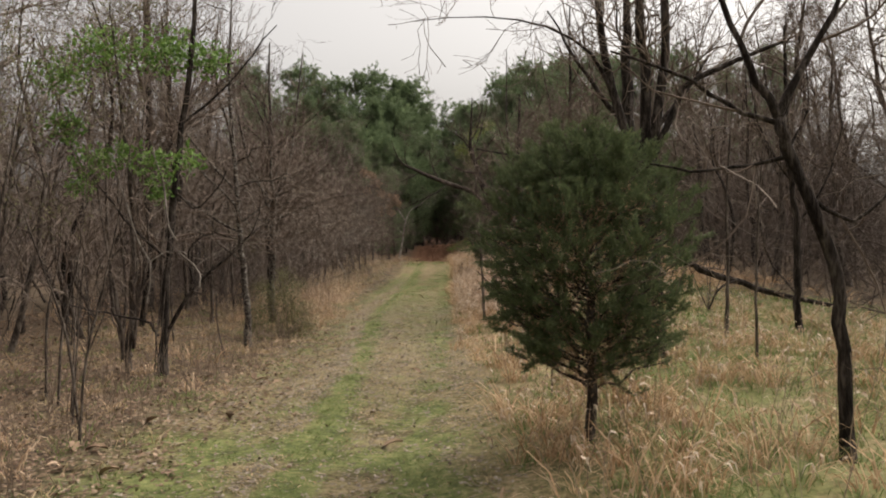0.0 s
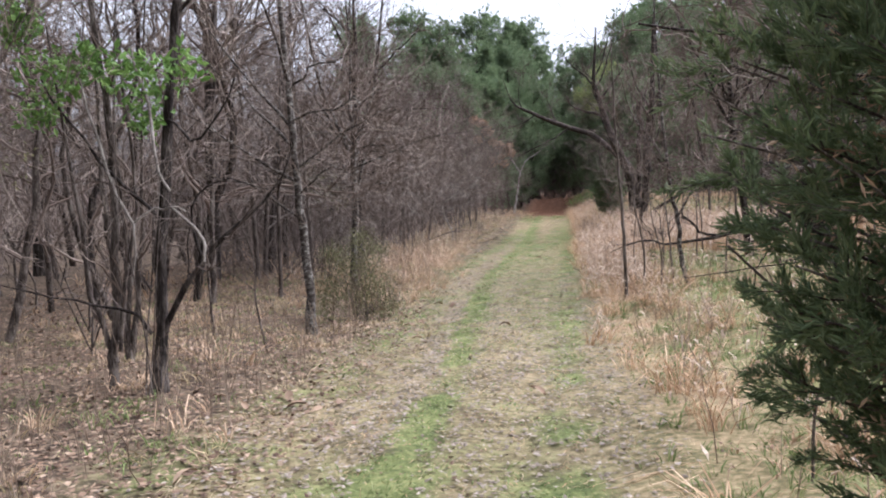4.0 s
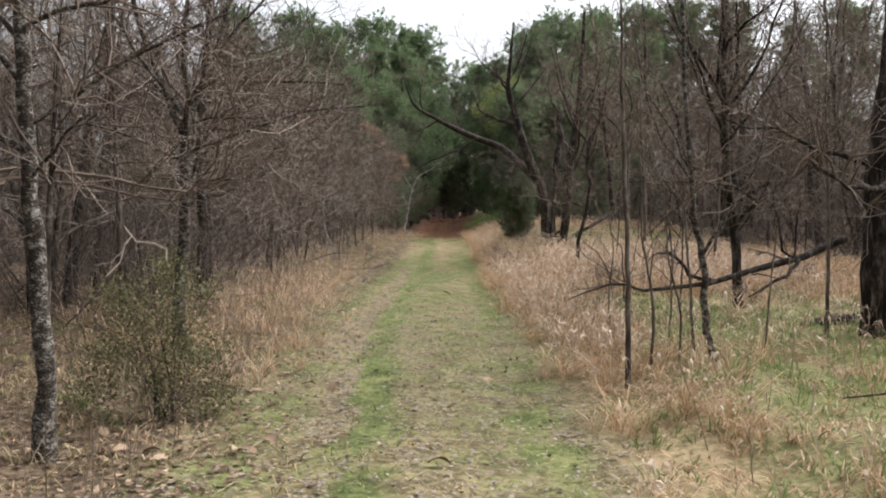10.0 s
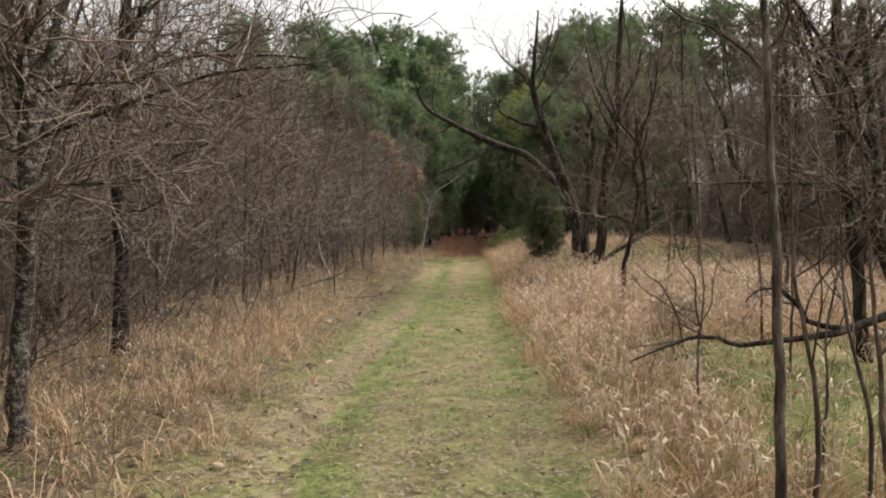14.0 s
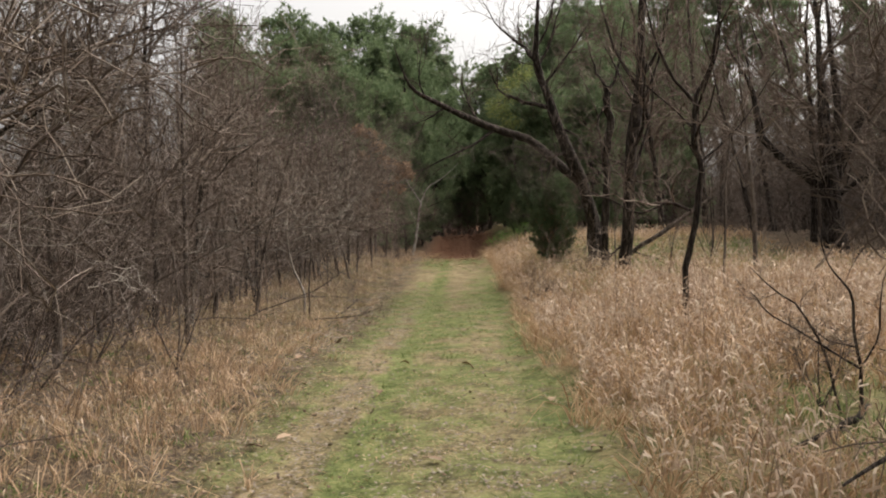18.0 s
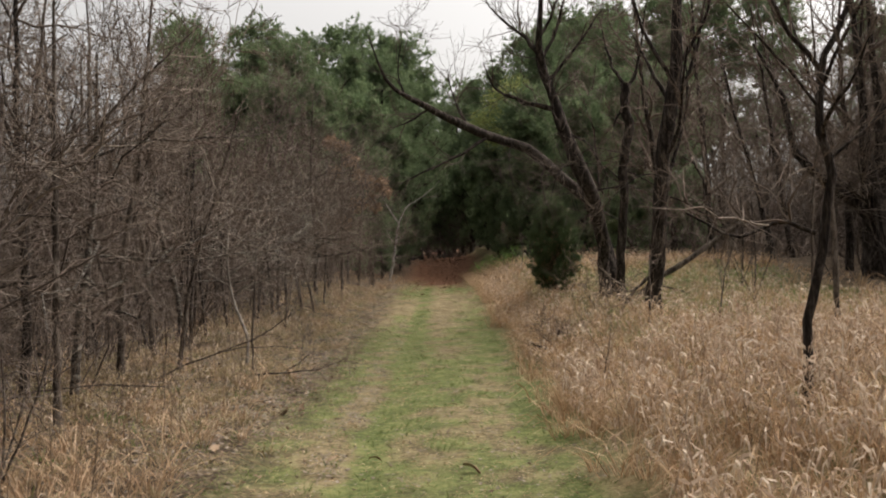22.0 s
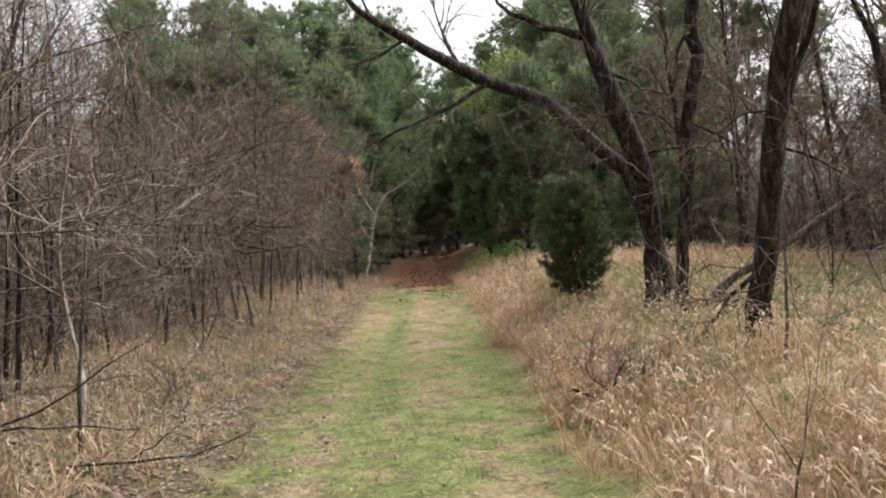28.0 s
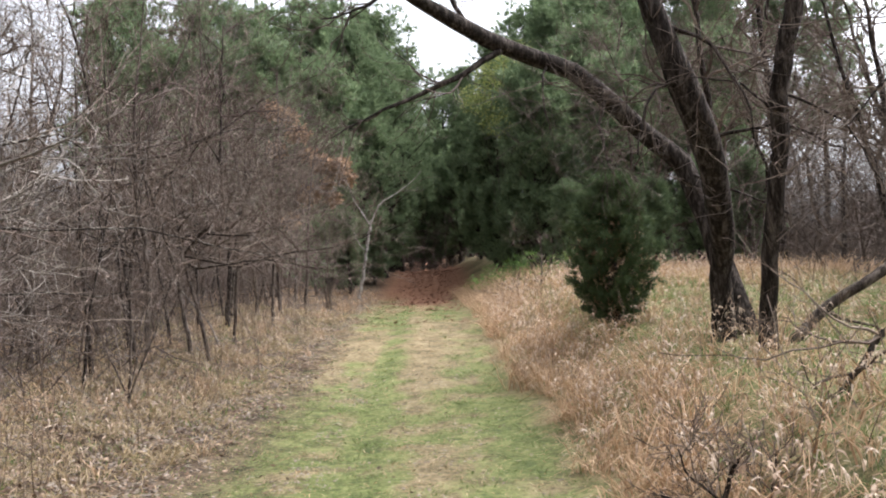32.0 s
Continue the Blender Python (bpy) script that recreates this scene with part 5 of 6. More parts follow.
def right_tall(x, y):
    """Where the tall straw grass of the field stands: thick from the middle on, in tufts before."""
    e = right_edge(y) + 0.6 * (patch(x, y, 1.3, 3) - 0.5) + 0.4 * (patch(x, y, 0.55, 30) - 0.5)
    lawn = smooth(1.3, 1.9, x + 0.6 * (patch(x, y, 1.1, 29) - 0.5)) * (1 - smooth(21.5, 23.5, y)) * smooth(12, 14, y)
    thick = smooth(15.5, 19, y + 1.6 * (patch(x, y, 3, 4) - 0.5)) * (1 - 0.94 * lawn)
    tuft = np.maximum(smooth(0.5, 0.75, patch(x, y, 1.6, 6)) * 0.75, np.exp(-(((x - 1.3) / 0.7) ** 2 + ((y - 6.3) / 1.2) ** 2))) * (1 - 0.8 * lawn)
    clear = 1 - 0.8 * smooth(2.0, 2.7, x + 0.8 * (patch(x, y, 1.4, 34) - 0.5)) * smooth(31, 34, y) * (1 - smooth(41, 44, y))
    gaps = 0.2 + 0.8 * smooth(0.25, 0.6, patch(x, y, 0.9, 32))
    return smooth(0.0, 0.2, x - e) * np.maximum(thick, tuft) * clear * gaps * (1 - 0.6 * smooth(4, 9, x)) * (1 - 0.6 * smooth(28.5, 31.5, y) * smooth(0.9, 1.7, x))


def left_tall(x, y):
    e = left_edge(y) + 0.15 - 0.6 * (patch(x, y, 1.5, 8) - 0.5) - 0.5 * (patch(x, y, 0.6, 31) - 0.5)
    thick = smooth(16, 20, y + 2 * (patch(x, y, 3, 9) - 0.5)) * (1 - 0.93 * smooth(3.6, 4.7, -x)) * (1 - 0.96 * smooth(25, 29, y + 2 * (patch(x, y, 2, 46) - 0.5)))
    tuft = smooth(0.5, 0.8, patch(x, y, 1.5, 10)) * 0.3
    return smooth(0.0, 0.5, e - x) * np.maximum(thick, tuft) * (0.15 + 0.85 * smooth(0.3, 0.65, patch(x, y, 0.8, 33))) * (1 - 0.85 * smooth(6, 10, -x))


def straw_tall(x, y):
    return 0.15 + 0.11 * smooth(18, 24, y) + 0.22 * patch(x, y, 0.8, 12)


grass_bed("tall_grass", 61, 300000, 0.4, 9, 3.5, 60, right_tall, straw_tall, 0.009, 1.15, STRAW, "tall dry straw-coloured grass leaning in all directions", 14)
grass_bed("broom_grass", 62, 170000, -9, -1.6, 4, 60, left_tall, lambda x, y: 0.09 + 0.1 * smooth(15, 19, y) + 0.2 * patch(x, y, 0.8, 13), 0.0085, 1.2, RUSSET, "russet dry grass along the wood's edge", 14)


grass_bed("green_grass", 63, 420000, -3.2, 0.9, 3, 52, lambda x, y: on_track(x, y) * green_part(x, y), lambda x, y: 0.03 + 0.04 * patch(x, y, 0.7, 15), 0.007, 1.7, GREEN, "short green grass on the mown track", 7)
grass_bed("mown_turf", 64, 280000, -3.4, 1.0, 3, 52, lambda x, y: on_track(x, y) * (0.9 - 0.7 * green_part(x, y)), lambda x, y: 0.03 + 0.04 * patch(x, y, 0.7, 16), 0.007, 2.0, MIXED, "short half-dead turf on the mown track", 7)
grass_bed("straw_flecks", 79, 110000, -3.2, 1.0, 3, 52, lambda x, y: on_track(x, y) * np.maximum((0.85 - 0.7 * green_part(x, y)) * smooth(0.25, 0.7, patch(x, y, 0.5, 40)), stripe(x, y)), lambda x, y: 0.025 + 0.03 * patch(x, y, 0.7, 41), 0.009, 2.4, STRAW, "dead straw lying in the turf of the track")
grass_bed("turf_tufts", 86, 90000, -3.0, 0.7, 3, 50, lambda x, y: on_track(x, y) * (0.1 + 0.5 * green_part(x, y)) * smooth(0.5, 0.75, patch(x, y, 0.35, 65)) * (0.35 + 0.65 * smooth(20, 26, y)), lambda x, y: 0.055 + 0.05 * patch(x, y, 0.7, 66), 0.007, 1.0, GREEN, "small coarse green tufts standing out of the turf", 14)
grass_bed("rut_grass", 83, 26000, -1.8, -0.3, 6, 30, lambda x, y: np.exp(-((x - rut_at(y) + 0.06 * (patch(x, y, 0.8, 53) - 0.5)) / 0.11) ** 2) * (0.1 + 0.9 * smooth(0.35, 0.65, patch(x, y, 0.9, 54))) * (1 - 0.7 * smooth(22, 28, y)), lambda x, y: 0.045 + 0.05 * patch(x, y, 0.6, 55), 0.008, 1.4, GREEN, "lusher green grass along the wheel rut", 6)
grass_bed("field_grass", 65, 170000, 0.5, 8, 3.5, 52, lambda x, y: (0.25 + 0.75 * smooth(1.3, 2.0, x) * (1 - smooth(21, 23.5, y)) + 1.1 * smooth(30, 33, y) * smooth(1.0, 1.8, x) + 0.75 * smooth(0.4, 0.75, patch(x, y, 2.2, 17)) + 1.2 * np.exp(-((x - 1.1) / 0.4) ** 2) * smooth(5, 7, y) * (1 - smooth(13, 16, y)) * smooth(0.35, 0.6, patch(x, y, 1.2, 63))) * smooth(0, 0.3, x - right_edge(y)) * (1 - 0.6 * smooth(21.5, 24, y) * (1 - smooth(31, 34, y))) * (1 - 0.7 * smooth(4, 8, x)) * (0.3 + 0.7 * smooth(0.3, 0.6, patch(x, y, 0.7, 42))), lambda x, y: 0.08 + 0.09 * patch(x, y, 1, 18), 0.007, 1.0, GREEN, "fresh green grass between the dry tufts of the field", 12)
grass_bed("matted_grass", 70, 110000, 0.35, 6.5, 4, 42, lambda x, y: smooth(0, 0.35, x - right_edge(y)) * (0.35 + 0.65 * smooth(0.35, 0.65, patch(x, y, 1.4, 25))) * (1 - smooth(18, 21, y) * (1 - smooth(30, 33, y))) * (1 - 0.6 * smooth(1.4, 2.1, x)) * (0.3 + 0.7 * smooth(10, 14, y)), lambda x, y: 0.08 + 0.08 * patch(x, y, 0.9, 26), 0.009, 1.9, RUSSET, "matted dry grass lying flat between the tufts", 14)
grass_bed("verge_straw", 77, 110000, -6.5, -1.3, 4, 46, lambda x, y: smooth(-0.35, 0.5, left_edge(y) + 0.25 - x) * (0.15 + 0.6 * smooth(0.4, 0.7, patch(x, y, 1.2, 27))) * (0.2 + 0.8 * smooth(11, 15, y)) * (1 - 0.6 * smooth(4.5, 6, -x)), lambda x, y: 0.06 + 0.1 * patch(x, y, 0.9, 28), 0.008, 1.7, MIXED, "thin dry grass among the fallen leaves", 9)
grass_bed("verge_hay", 84, 50000, -6, -2.2, 25, 46, lambda x, y: smooth(-0.3, 0.4, left_edge(y) - x) * (0.3 + 0.7 * smooth(0.35, 0.65, patch(x, y, 0.9, 56))) * smooth(25, 29, y), lambda x, y: 0.08 + 0.1 * patch(x, y, 0.8, 57), 0.008, 1.8, MIXED, "flattened pale hay along the wood's edge", 10)
grass_bed("verge_green", 80, 60000, -7, -1.6, 4, 46, lambda x, y: smooth(-0.2, 0.3, left_edge(y) - x) * np.maximum(smooth(0.45, 0.7, 0.7 * patch(x, y, 1.5, 43) + 0.3 * patch(x, y, 0.5, 44)), 0.6 * smooth(27, 31, y) * (1 - smooth(3.2, 4.4, -x))) * (1 - 0.6 * smooth(5, 7, -x)), lambda x, y: 0.05 + 0.07 * patch(x, y, 0.9, 45), 0.008, 1.0, GREEN, "green blades among the leaves of the verge", 8)

# Pale curled leaves on the dry grass of both verges.
r = np.random.default_rng(66)
x, y = r.uniform(0.5, 6, 150000), r.uniform(4.5, 46, 150000)
k = r.random(150000) < (0.4 + 0.6 * smooth(9, 13, y)) * right_tall(x, y) * (0.2 + 0.6 * smooth(0.3, 0.7, patch(x, y, 0.9, 20))) * (1.0 + 0.8 * smooth(16, 19, y) * (1 - smooth(28, 31, y))) + (0.02 + 0.04 * smooth(29, 33, y)) * smooth(0.2, 0.6, x - right_edge(y))
x, y = x[k], y[k]
P = np.stack([x, y, height(x, y) + straw_tall(x, y) * r.uniform(0.35, 1.15, len(x))], 1)
v, q, f = curls(P, r.uniform(0.06, 0.2, len(x)) * (0.6 + 0.4 * smooth(15, 18, y) * (1 - smooth(28, 31, y))), r.uniform(0.008, 0.018, len(x)), r)
stuff("curled_blades", v, [q, f], CURL, "pale curled dead leaves on the field grass", "grass")
x, y = r.uniform(-5, -1.8, 26000), r.uniform(5, 46, 26000)
k = r.random(26000) < (left_tall(x, y) * 0.4 + 0.12 + 0.2 * smooth(26, 30, y)) * smooth(15, 22, y) * smooth(0.0, 0.5, left_edge(y) - x)
x, y = x[k], y[k]
P = np.stack([x, y, height(x, y) + r.uniform(0.03, 0.3, len(x))], 1)
v, q, f = curls(P, r.uniform(0.05, 0.12, len(x)), r.uniform(0.006, 0.012, len(x)), r)
stuff("curled_straw", v, [q, f], CURL, "pale curled dead leaves on the verge grass", "grass")


# Fallen leaves under the trees and on the track.
def leaves(name, seed, count, xlo, xhi, ylo, yhi, keep, material, label, size=(0.05, 0.11)):
    r = np.random.default_rng(seed)
    x, y = r.uniform(xlo, xhi, count), r.uniform(ylo, yhi, count)
    k = r.random(count) < keep(x, y)
    x, y = x[k], y[k]
    P = np.stack([x, y, height(x, y) + r.uniform(0.0, 0.035, len(x))], 1)
    D = r.normal(size=P.shape) * [1, 1, 0.13]
    v, f = blades(P, D, r.uniform(*size, len(x)), r.uniform(size[0] * 0.7, size[1] * 0.65, len(x)), r, 0.14, flat=4.0)
    return stuff(name, v, [f], material, label, "leaves")


leaves("leaf_litter", 67, 150000, -9, -1.2, 3, 46, lambda x, y: smooth(-0.5, 0.6, left_edge(y) + 0.35 - x + 0.6 * (patch(x, y, 1.2, 19) - 0.5)) * (1 - 0.85 * smooth(14, 18, y) * (1 - smooth(4, 5, -x)) * (1 - smooth(26, 31, y))) * (1 - 0.5 * smooth(5, 8, -x)), LITTER, "brown and tan fallen oak leaves", (0.03, 0.07))
leaves("scattered_leaves", 68, 12000, -2.9, 1.5, 3, 45, lambda x, y: (0.15 + 0.6 * patch(x, y, 1.3, 21)) * (1 - 0.7 * smooth(20, 28, y)), LITTER, "loose dead leaves and chaff lying on the track", (0.015, 0.05))
leaves("pale_chaff", 82, 105000, -2.9, 0.9, 3, 40, lambda x, y: on_track(x, y) * (1.0 - 0.95 * green_part(x, y)) * (1 - 0.8 * smooth(18, 26, y)) * (0.35 + 0.65 * smooth(0.3, 0.7, patch(x, y, 0.5, 51))) + 0.8 * stripe(x, y) * on_track(x, y), CHAFF, "pale weathered leaf scraps on the turf", (0.02, 0.055))
leaves("verge_litter", 85, 62000, -6.5, -2.0, 25, 46, lambda x, y: smooth(-0.4, 0.4, left_edge(y) + 0.2 - x) * (0.25 + 0.75 * smooth(0.3, 0.65, patch(x, y, 0.8, 59))) * smooth(25, 29, y), CHAFF, "pale weathered leaves strewn over the verge", (0.03, 0.075))
leaves("needle_bed", 69, 16000, -4, 4, 44, 76, lambda x, y: (0.1 + 0.8 * (1 - smooth(1.0, 1.7, np.abs(x + 0.6)))) * np.maximum(smooth(49, 54, y), 0.5 * smooth(0.45, 0.7, patch(x, y, 1.2, 52))), NEEDLES, "red-brown needles and leaves under the pines", (0.06, 0.14))


# ---- shrubs, vines and fallen wood ----
def rods(name, x, y, label, category, lines, material, seed, part_name="branch", density=0.0, z=None, twig=0.003, reach=0.35):
    """Fallen or dead wood: each line of (x, z, radius, y) from the foot is a branch of its own."""
    rng = np.random.default_rng(seed)
    ob = thing(name, x, y, label, category, z=z)
    P, R = [], []
    for rows in lines:
        c = np.array([(r[0], r[3] if len(r) > 3 else 0.0, r[1], r[2]) for r in rows], float)
        p, r = bend(c[:, :3], 10, rng, 0.008), np.interp(np.linspace(0, len(c) - 1, 10), np.arange(len(c)), c[:, 3])
        t = Tubes()
        t.add(p, r, 7)
        part(part_name, t.mesh(part_name, material), ob)
        P.append(p)
        R.append(r)
    if density:
        part("twigwork", crown_of(rng, np.array(P), np.array(R), density, twig, reach).mesh("twigwork", TWIG, False), ob)
    return ob


rods("fallen_limb", 2.5, 20.2, "long dark fallen limb propped over the grass", "fallen branch",
     [[(2.3, 1.0, .056, .5), (2.06, .9, .052, .5), (1.65, .75, .05, .4), (1.13, .63, .044, .2), (.79, .55, .04, .1), (.42, .47, .036, -.1), (.09, .42, .028, -.2), (-.29, .38, .024, -.3), (-.57, .36, .02, -.4)],
      [(.42, .47, .026, -.1), (.09, .52, .024, -.2), (0, .65, .022, -.2), (-.12, .77, .022, -.2), (-.22, .84, .02, -.2), (-.23, .94, .014, -.2), (-.18, 1.06, .008, -.2)],
      [(-.55, .36, .018, -.4), (-.8, .44, .017, -.5), (-.99, .44, .015, -.6), (-1.23, .39, .012, -.7), (-1.52, .28, .006, -.8)],
      [(1.62, .73, .026, .3), (1.39, .55, .024, .1), (1.11, .41, .018, 0), (.83, .26, .01, -.1)],
      [(1.54, .76, .02, .3), (1.37, .85, .018, .2), (1.31, 1.18, .014, .2), (1.22, 1.45, .006, .2)], [(1.55, .76, .018, .3), (1.57, 1.19, .013, .3), (1.62, 1.5, .006, .3)],
      [(-.12, .77, .012, -.2), (-.35, .82, .01, -.3), (-.5, .72, .006, -.35)], [(.9, .57, .01, .1), (1.1, .52, .008, -.1), (1.3, .5, .005, -.2)]], DARKBARK, 401, density=0.3)
rods("sunken_log", 4.35, 19.6, "dark rotten log sunk in green grass", "fallen log", [[(-.6, .0, .05, -.1), (-.2, .05, .08, 0), (.3, .06, .1, .1), (.9, .03, .09, .2)]], DARKBARK, 412, "log")
rods("leaning_log", 3.25, 36.5, "weathered log leaning up out of the grass", "fallen log", [[(-.1, -.05, .06), (.35, .35, .06), (1.0, .72, .055), (2.2, 1.5, .045)], [(.3, .3, .02), (.7, .15, .014), (1.0, .05, .009)]], BARK, 402, "log")
rods("broken_limb", 5.3, 13.6, "dark broken limb lying across the field", "fallen branch", [[(-1.42, .9, .03), (-1.22, .89, .045), (-1.1, .8, .05), (-.59, .64, .05), (-.26, .5, .045), (.16, .38, .04), (.9, .2, .03)], [(-.59, .64, .02), (-.9, .5, .015, -.2), (-1.1, .2, .01, -.3)]], DARKBARK, 403, density=0.3)
rods("dead_brush", 0.95, 32.3, "broken dead brush sticking out of the grass", "dead shrub", [[(0, 0, .02), (.05, .2, .016), (.12, .42, .012)], [(-.3, .25, .014), (0, .1, .016), (.2, 0, .016)], [(.1, 0, .012), (.3, .2, .009), (.35, .45, .005)], [(.2, .05, .01), (-.1, .3, .007), (-.2, .5, .004)]], DARKBARK, 404, density=0.8)
rods("dry_branch", -3.4, 29.6, "grey stick leaning in the grass", "fallen branch", [[(-1.0, .02, .011), (-.3, .3, .01), (.5, .58, .008), (1.1, .95, .004)], [(.1, .45, .008), (.6, .5, .006), (1.1, .45, .003)]], BARK, 405, density=0.2)
rods("fallen_twig", -2.6, 30.6, "thin bare fallen branch on the verge", "fallen branch", [[(-.9, .1, .01), (-.3, .18, .011), (.3, .2, .008), (.7, .35, .004)], [(-.1, .2, .007), (.2, .4, .005), (.3, .6, .003)]], BARK, 406, density=0.5)
rods("leaning_stick", -3.72, 40.4, "pale dead stick leaning at the wood's edge", "dead branch", [[(0, -.05, .014), (-.15, .35, .013), (-.35, .62, .011), (-.7, 1.05, .008), (-.95, 1.4, .004)], [(-.35, .62, .006), (-.2, .85, .004), (-.18, 1.05, .002)]], PALE, 411)
rods("trailing_vine", 1.6, 13.4, "bare wiry vine looping over the field", "vine", [[(1.6, .75, .006), (.9, .62, .007), (.3, .55, .006), (-.2, .5, .004)], [(1.3, 1.0, .006), (.75, .85, .006), (.5, .45, .006), (.7, .15, .005), (1.1, .0, .005)]], DARKBARK, 407, "stem")
rods("hanging_vine", -3.07, 10.85, "pale peeling woody vine hung through the tree", "vine", [[(-.42, 2.6, .009, -.05), (-.3, 2.08, .011, -.05), (-.18, 1.71, .012, -.05), (-.06, 1.41, .012, -.05), (-.03, 1.3, .01, -.05), (-.1, .9, .009, 0)], [(.04, 2.75, .01, -.05), (.08, 2.52, .013, -.05), (.16, 2.26, .013, -.05), (.19, 1.83, .012, -.05), (.3, 1.63, .009, -.05)],
     [(.32, 1.5, .01, -.1), (.48, 1.35, .014, -.1), (.56, 1.24, .013, -.1), (.55, 1.07, .01, -.1)], [(-.04, 1.38, .009, -.05), (.11, 1.48, .009, -.05), (.25, 1.51, .008, -.05), (.4, 1.48, .006, -.05)]], PALE, 409, "stem", z=0.02)

def leafy(name, x, y, label, category, blobs, count, size, material, seed, stems=8, wood=BARK, group="", z=None):
    """A shrub or vine: thin stems to a few clusters, and leaves round them. blobs: (x, y, z, radius)."""
    rng = np.random.default_rng(seed)
    ob = thing(name, x, y, label, category, group, z)
    b = np.array(blobs, float)
    i = np.arange(stems) % len(b)
    end = b[i, :3] + rng.normal(scale=0.5, size=(len(i), 3)) * b[i, 3:4]
    k = 6
    f = np.linspace(0, 1, k)[None, :, None]
    root = np.column_stack([rng.normal(scale=0.05, size=(len(i), 2)), np.full(len(i), -0.05)])
    P = root[:, None] * (1 - f) + end[:, None] * f + rng.normal(scale=0.03, size=(len(i), k, 3)) * (f > 0)
    P[:, :, :2] = root[:, None, :2] + (P[:, :, :2] - root[:, None, :2]) * f ** 0.4
    R = np.full((len(i), 1), 0.008) * np.linspace(1, 0.35, k)[None]
    for pp, rr in zip(P, R):
        t = Tubes()
        t.add(pp, rr, 5)
        part("stem", t.mesh("stem", wood), ob)
    t = Tubes()
    a, ar = sprout(rng, P, R, 8, (0.35, 1), (0.15, 0.45), (25, 65), 4, 0.1, 0.25, 0.6)
    t.add(a, np.maximum(ar, 0.0015), 3)
    part("twigwork", t.mesh("twigwork", wood), ob)
    j = rng.choice(len(b), count, p=b[:, 3] ** 2 / (b[:, 3] ** 2).sum())
    at = b[j, :3] + unit(rng.normal(size=(count, 3))) * (b[j, 3] * rng.random(count) ** 0.5)[:, None] * [1, 1, 0.75]
    lump = rng.normal(scale=1, size=(max(6, count // 14), 3))
    at += lump[rng.integers(0, len(lump), count)] * 0.03
    v, q = blades(at, rng.normal(size=at.shape) + [0, 0, 0.2], size * rng.uniform(0.6, 1.3, count), size * 0.5 * rng.uniform(0.7, 1.2, count), rng, 0.25)
    part("foliage", mesh_of("foliage", v, [q], material), ob)
    return ob


leafy("honeysuckle", -3.1, 10.85, "climbing vine with fresh green leaves in the dark tree", "vine", [(.1, 0, 2.5, .3), (-.3, 0, 2.65, .25), (.5, -.1, 2.55, .2), (.1, .1, 2.2, .2), (-.7, .1, 2.6, .3), (-1.0, 0, 3.0, .3), (.2, .2, 3.9, .45), (-.6, .3, 3.95, .45), (-1.2, .4, 3.7, .4), (.7, .3, 3.8, .3), (-.9, .2, 2.3, .2)], 2600, 0.085, LEAF, 421, 3)
leafy("privet_vine", -4.6, 9.7, "sparse yellow-green leaves budding on thin stems", "shrub", [(-.3, .3, 2.4, .7), (.2, .2, 3.0, .7), (-.5, 0, 1.7, .5), (.6, .5, 2.0, .5), (.9, .6, 3.4, .8), (.1, .4, 3.9, .9), (-.7, .2, 3.4, .9), (1.4, .8, 4.2, .8)], 4200, 0.042, SPRIG, 422, 16)
leafy("verge_shrub", -2.5, 15.5, "wispy olive-leaved evergreen shrub at the edge of the wood", "shrub", [(0, 0, .75, .34), (-.35, 0, .5, .3), (.25, 0, .5, .3), (0, 0, .3, .36), (.05, 0, 1.1, .22), (-.35, .1, .9, .22), (.25, .1, .95, .18), (-.5, 0, .25, .25), (.4, 0, .22, .22)], 6500, 0.032, SPRIG, 423, 15)
leafy("bud_shrub", -4.4, 20.6, "bare shrub with a few yellow-green leaves", "shrub", [(0, 0, 1.7, .4), (.3, 0, 1.4, .3), (-.4, 0, 2.0, .4)], 600, 0.045, SPRIG, 424, 8)
leafy("green_shrub", 1.35, 46, "low bright green leafy shrub beside the track", "shrub", [(-.5, 0, .55, .35), (0, 0, .7, .35), (.6, 0, .6, .4), (1.1, .1, .75, .35), (-.9, 0, .4, .25), (.3, .2, .9, .25)], 1000, 0.055, LEAF, 425, 14)
leafy("brown_leaved_oak", -3.1, 48.9, "young oak still holding its withered brown leaves", "tree", [(.55, 0, 3.28, .24), (.3, .1, 3.45, .2), (-.05, 0, 3.62, .3), (-.4, .2, 3.9, .2), (-.85, 0, 4.85, .26), (-1.3, .2, 5.05, .28), (-1.15, 0, 4.0, .25), (-.4, 0, 2.85, .3), (-.9, .1, 2.25, .25), (.1, -.1, 3.1, .15), (.45, 0, 3.6, .2), (-.6, 0, 4.4, .28), (.2, 0, 2.75, .2)], 5200, 0.14, DEADLEAF, 426, 16)
leafy("budding_tree", 2.3, 60, "tree in pale yellow-green bud before the pines", "tree", [(0, 0, 7.6, .9), (-.8, 0, 6.7, .8), (.8, 0, 8.3, .8), (0, 0, 5.8, .8), (.7, 0, 7.2, .8)], 3000, 0.13, BUD, 427, 14)
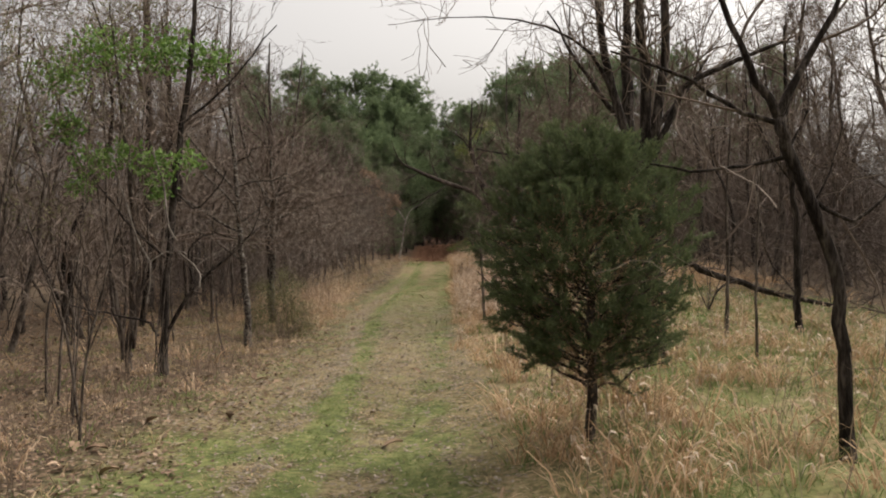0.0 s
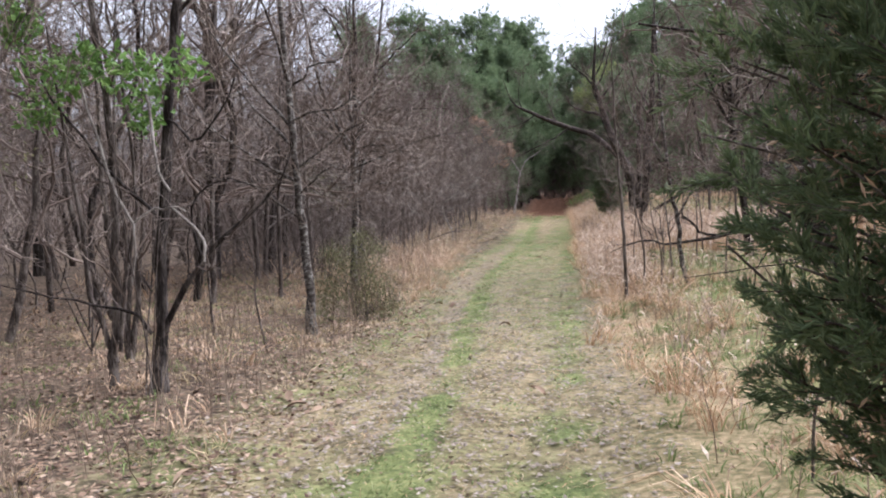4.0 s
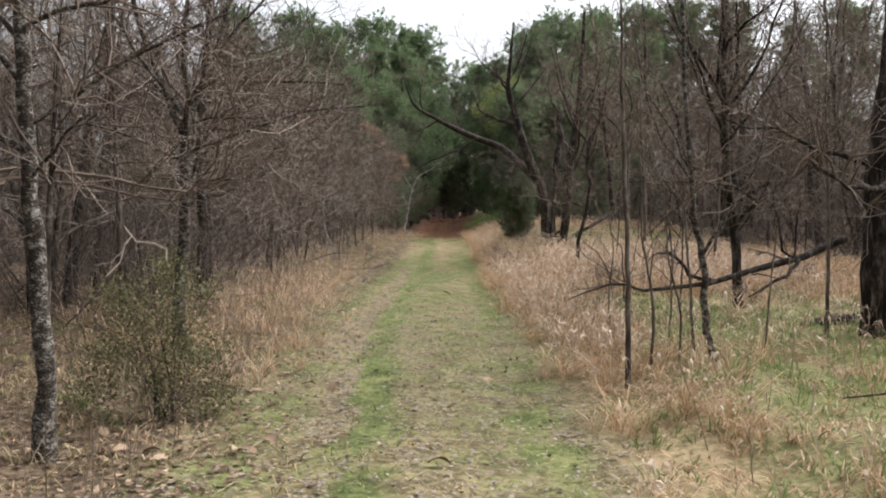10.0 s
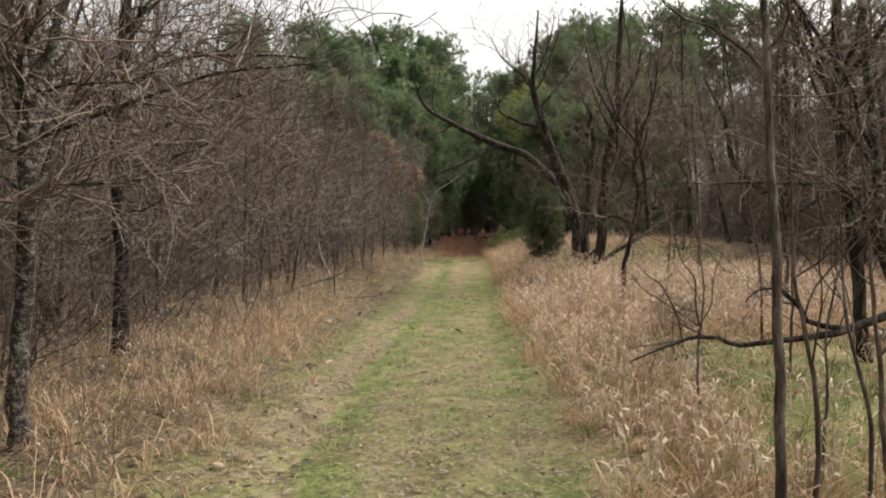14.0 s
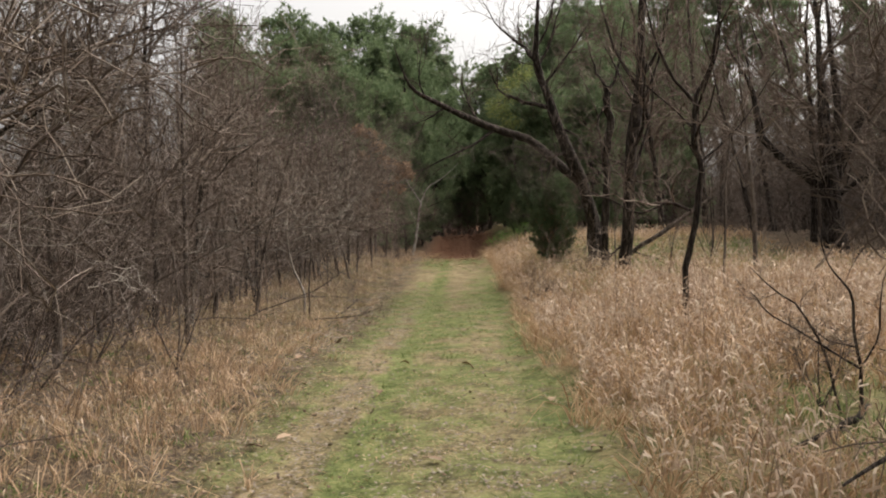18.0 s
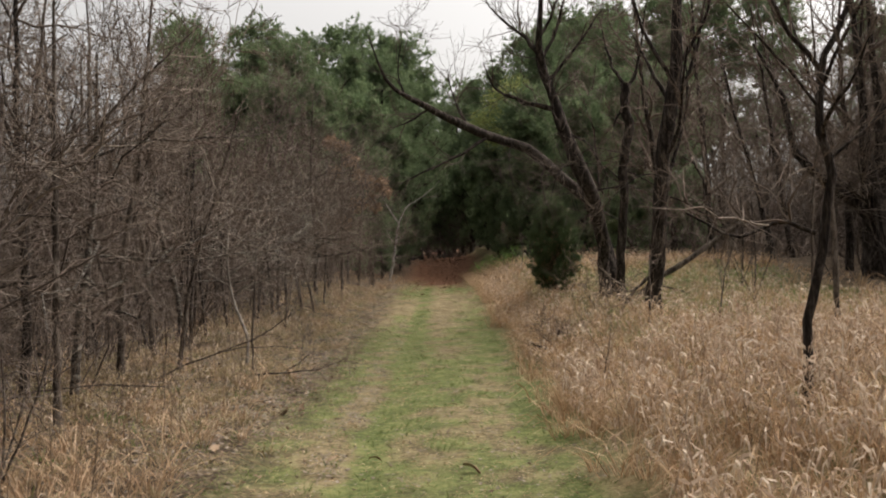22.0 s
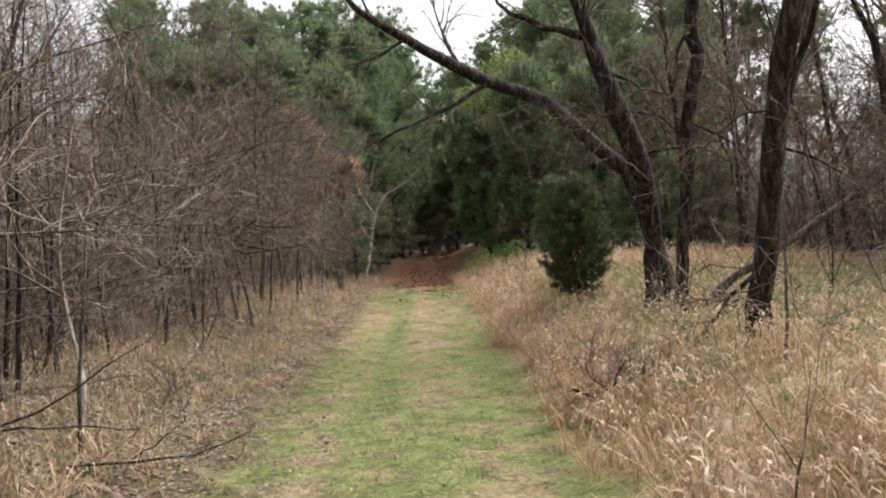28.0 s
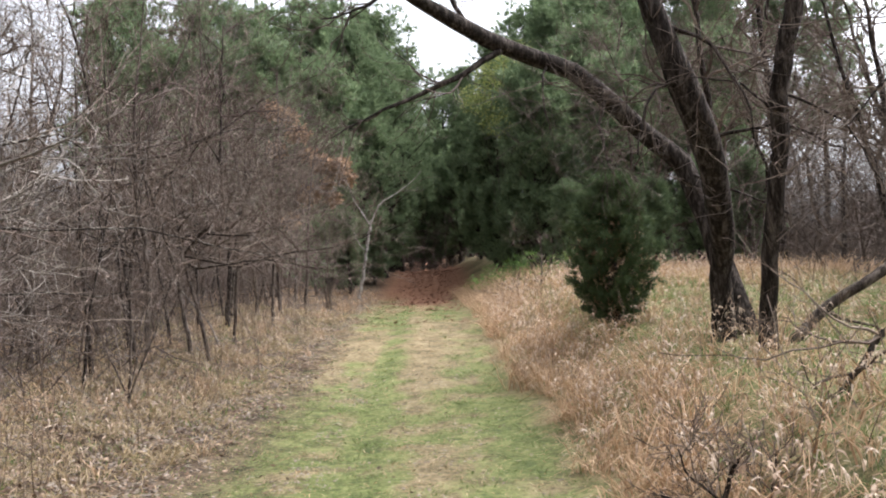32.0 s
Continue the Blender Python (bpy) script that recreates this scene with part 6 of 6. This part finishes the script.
bare_tree("bare_shrub", 2.1, 21.7, [(0, -.05, .02), (0, .15, .016), (0, .27, .014), (-.03, .5, .012), (-.04, .74, .01), (-.18, .94, .006), (-.25, 1.2, .003)],
          [[(-.13, -.05, .011), (-.18, .2, .01), (-.27, .48, .009), (-.39, .68, .008), (-.53, .77, .006), (-.69, .94, .003)], [(0, .26, .01), (-.27, .44, .008), (-.57, .64, .006), (-.69, .78, .003)], [(0, .25, .009), (.13, .48, .007), (.15, .75, .005), (.25, 1.0, .003)], [(-.01, .4, .007), (-.15, .43, .005, .1), (-.25, .55, .003, .2)]],
          "bare dark crooked shrub at the edge of the dry grass", 428, DARKBARK, 0.6, 0, 0.0018, 0.2)
rods("fallen_log", 1.85, 21.4, "dark fallen log lying at the foot of the bare shrub", "fallen log", [[(-.55, -.02, .008, -.45), (-.2, .03, .02, -.18), (.1, .05, .025, .1), (.4, .07, .027, .4), (.9, .02, .014, .7)]], DARKBARK, 410, "log")
bare_tree("twiggy_shrub", 1.86, 21.75, [(0, 0, .008), (-.01, .25, .006), (0, .55, .003)], [[(0, .05, .006), (-.12, .3, .004), (-.18, .55, .002)], [(.02, .05, .006), (.12, .3, .004), (.18, .5, .002)], [(0, .05, .006), (-.05, .3, .004, .12), (-.06, .55, .002, .18)], [(0, .05, .006), (.06, .3, .004, -.12), (.08, .5, .002, -.15)]], "dense grey twiggy shrub in dry grass", 429, BARK, 1.5, 0, 0.0016, 0.2)
for i, (x, y, h) in enumerate([(1.7, 45, 1.6), (2.6, 43, 1.5), (-3.4, 51, 2.4), (-3.9, 37, 2.2), (-5.2, 24.5, 2.6), (-3.6, 25.2, 1.5), (-5.6, 14.2, 2.2), (-4.8, 12.9, 1.7), (4.9, 15.6, 1.7), (5.4, 23.5, 2.4), (4.8, 34.5, 2.2), (6.0, 38.5, 3.0)]):
    bare_tree("understorey_shrub", x, y, [(0, 0, .016 * h / 2), (.05, h * .4, .013 * h / 2), (0, h, .004)], [[(0, .05, .011), (-.2 * h, .5 * h, .007), (-.35 * h, .9 * h, .003)], [(0, .05, .011), (.18 * h, .45 * h, .008), (.3 * h, .85 * h, .003)], [(0, .1, .009), (.05 * h, .5 * h, .006, .2 * h), (0, .85 * h, .003, .35 * h)]],
              "many-stemmed bare shrub among grass", 440 + i, BARK, 0.8, 0, 0.0028, 0.3 * h / 2 + 0.15, group="understorey shrubs")

# Dry weed stems standing on both verges.
r = np.random.default_rng(81)
n = 2600
side = r.random(n) < 0.62
y = r.uniform(4.5, 50, n)
x = np.where(side, left_edge(y) - 0.2 - np.abs(r.normal(scale=1.5, size=n)), right_edge(y) + 0.3 + np.abs(r.normal(scale=2.0, size=n)))
h = r.uniform(0.25, 0.85, n)
foot = np.stack([x, y, height(x, y) - 0.02], 1)
d = unit(r.normal(scale=0.2, size=(n, 3)) + [0, 0, 1.0])
P = foot[:, None] + d[:, None] * (np.linspace(0, 1, 4)[None, :] * h[:, None])[:, :, None] + r.normal(scale=0.012, size=(n, 4, 3)) * (np.arange(4) > 0)[None, :, None]
R = r.uniform(0.002, 0.0042, n)[:, None] * np.linspace(1, 0.5, 4)[None]
t = Tubes()
t.add(P, R, 3)
a, ar = sprout(r, P, R, 3, (0.4, 1), (0.06, 0.2), (25, 60), 2, 0.2, 0.2, 0.7)
t.add(a, ar, 3)
tagged(new("weed_stems", t.mesh("weed_stems", STEM, False)), "dry brown weed stems standing in the verges", "weeds", kind="stuff")


# Single large leaves that stand out on the ground.
def fallen_leaf(seed):
    r = np.random.default_rng(seed)
    n = 9
    a = np.linspace(0, 1, n)
    half = 0.028 * np.sin(np.pi * a ** 0.8) * (1 + 0.35 * np.cos(a * 22)) + 0.001
    curl = 0.02 * np.sin(a * 3) * r.uniform(0.5, 1.4)
    mid = np.stack([a * 0.12 - 0.06, np.zeros(n), curl], 1)
    lift = 0.012 * r.uniform(0.3, 1.2)
    v = np.concatenate([mid + np.stack([0 * a, half, 0 * a + lift], 1), mid, mid - np.stack([0 * a, half, 0 * a - lift], 1)])
    i = np.arange(n - 1)
    q = np.concatenate([np.stack([i + k * n, i + 1 + k * n, i + 1 + (k + 1) * n, i + (k + 1) * n], 1) for k in (0, 1)])
    return mesh_of("fallen_leaf", v, [q], OAKLEAF, True)


kinds = [fallen_leaf(s) for s in (1, 2, 3, 4)]
r = np.random.default_rng(90)
for i in range(90):
    y = r.uniform(5.5, 30)
    x = float(left_edge(y)) + r.normal(-0.25, 0.55) if i % 5 else r.uniform(-1.6, 0.6)
    ob = new("fallen_leaf", kinds[i % 4])
    ob.matrix_world = pose(x, y, gz(x, y) + 0.025, r.normal(0, 14), r.normal(0, 14), r.uniform(0, 360)) @ Matrix.Scale(r.uniform(0.8, 1.4), 4)
    tagged(ob, "curled brown fallen oak leaf on the verge", "leaf", "large fallen leaves")
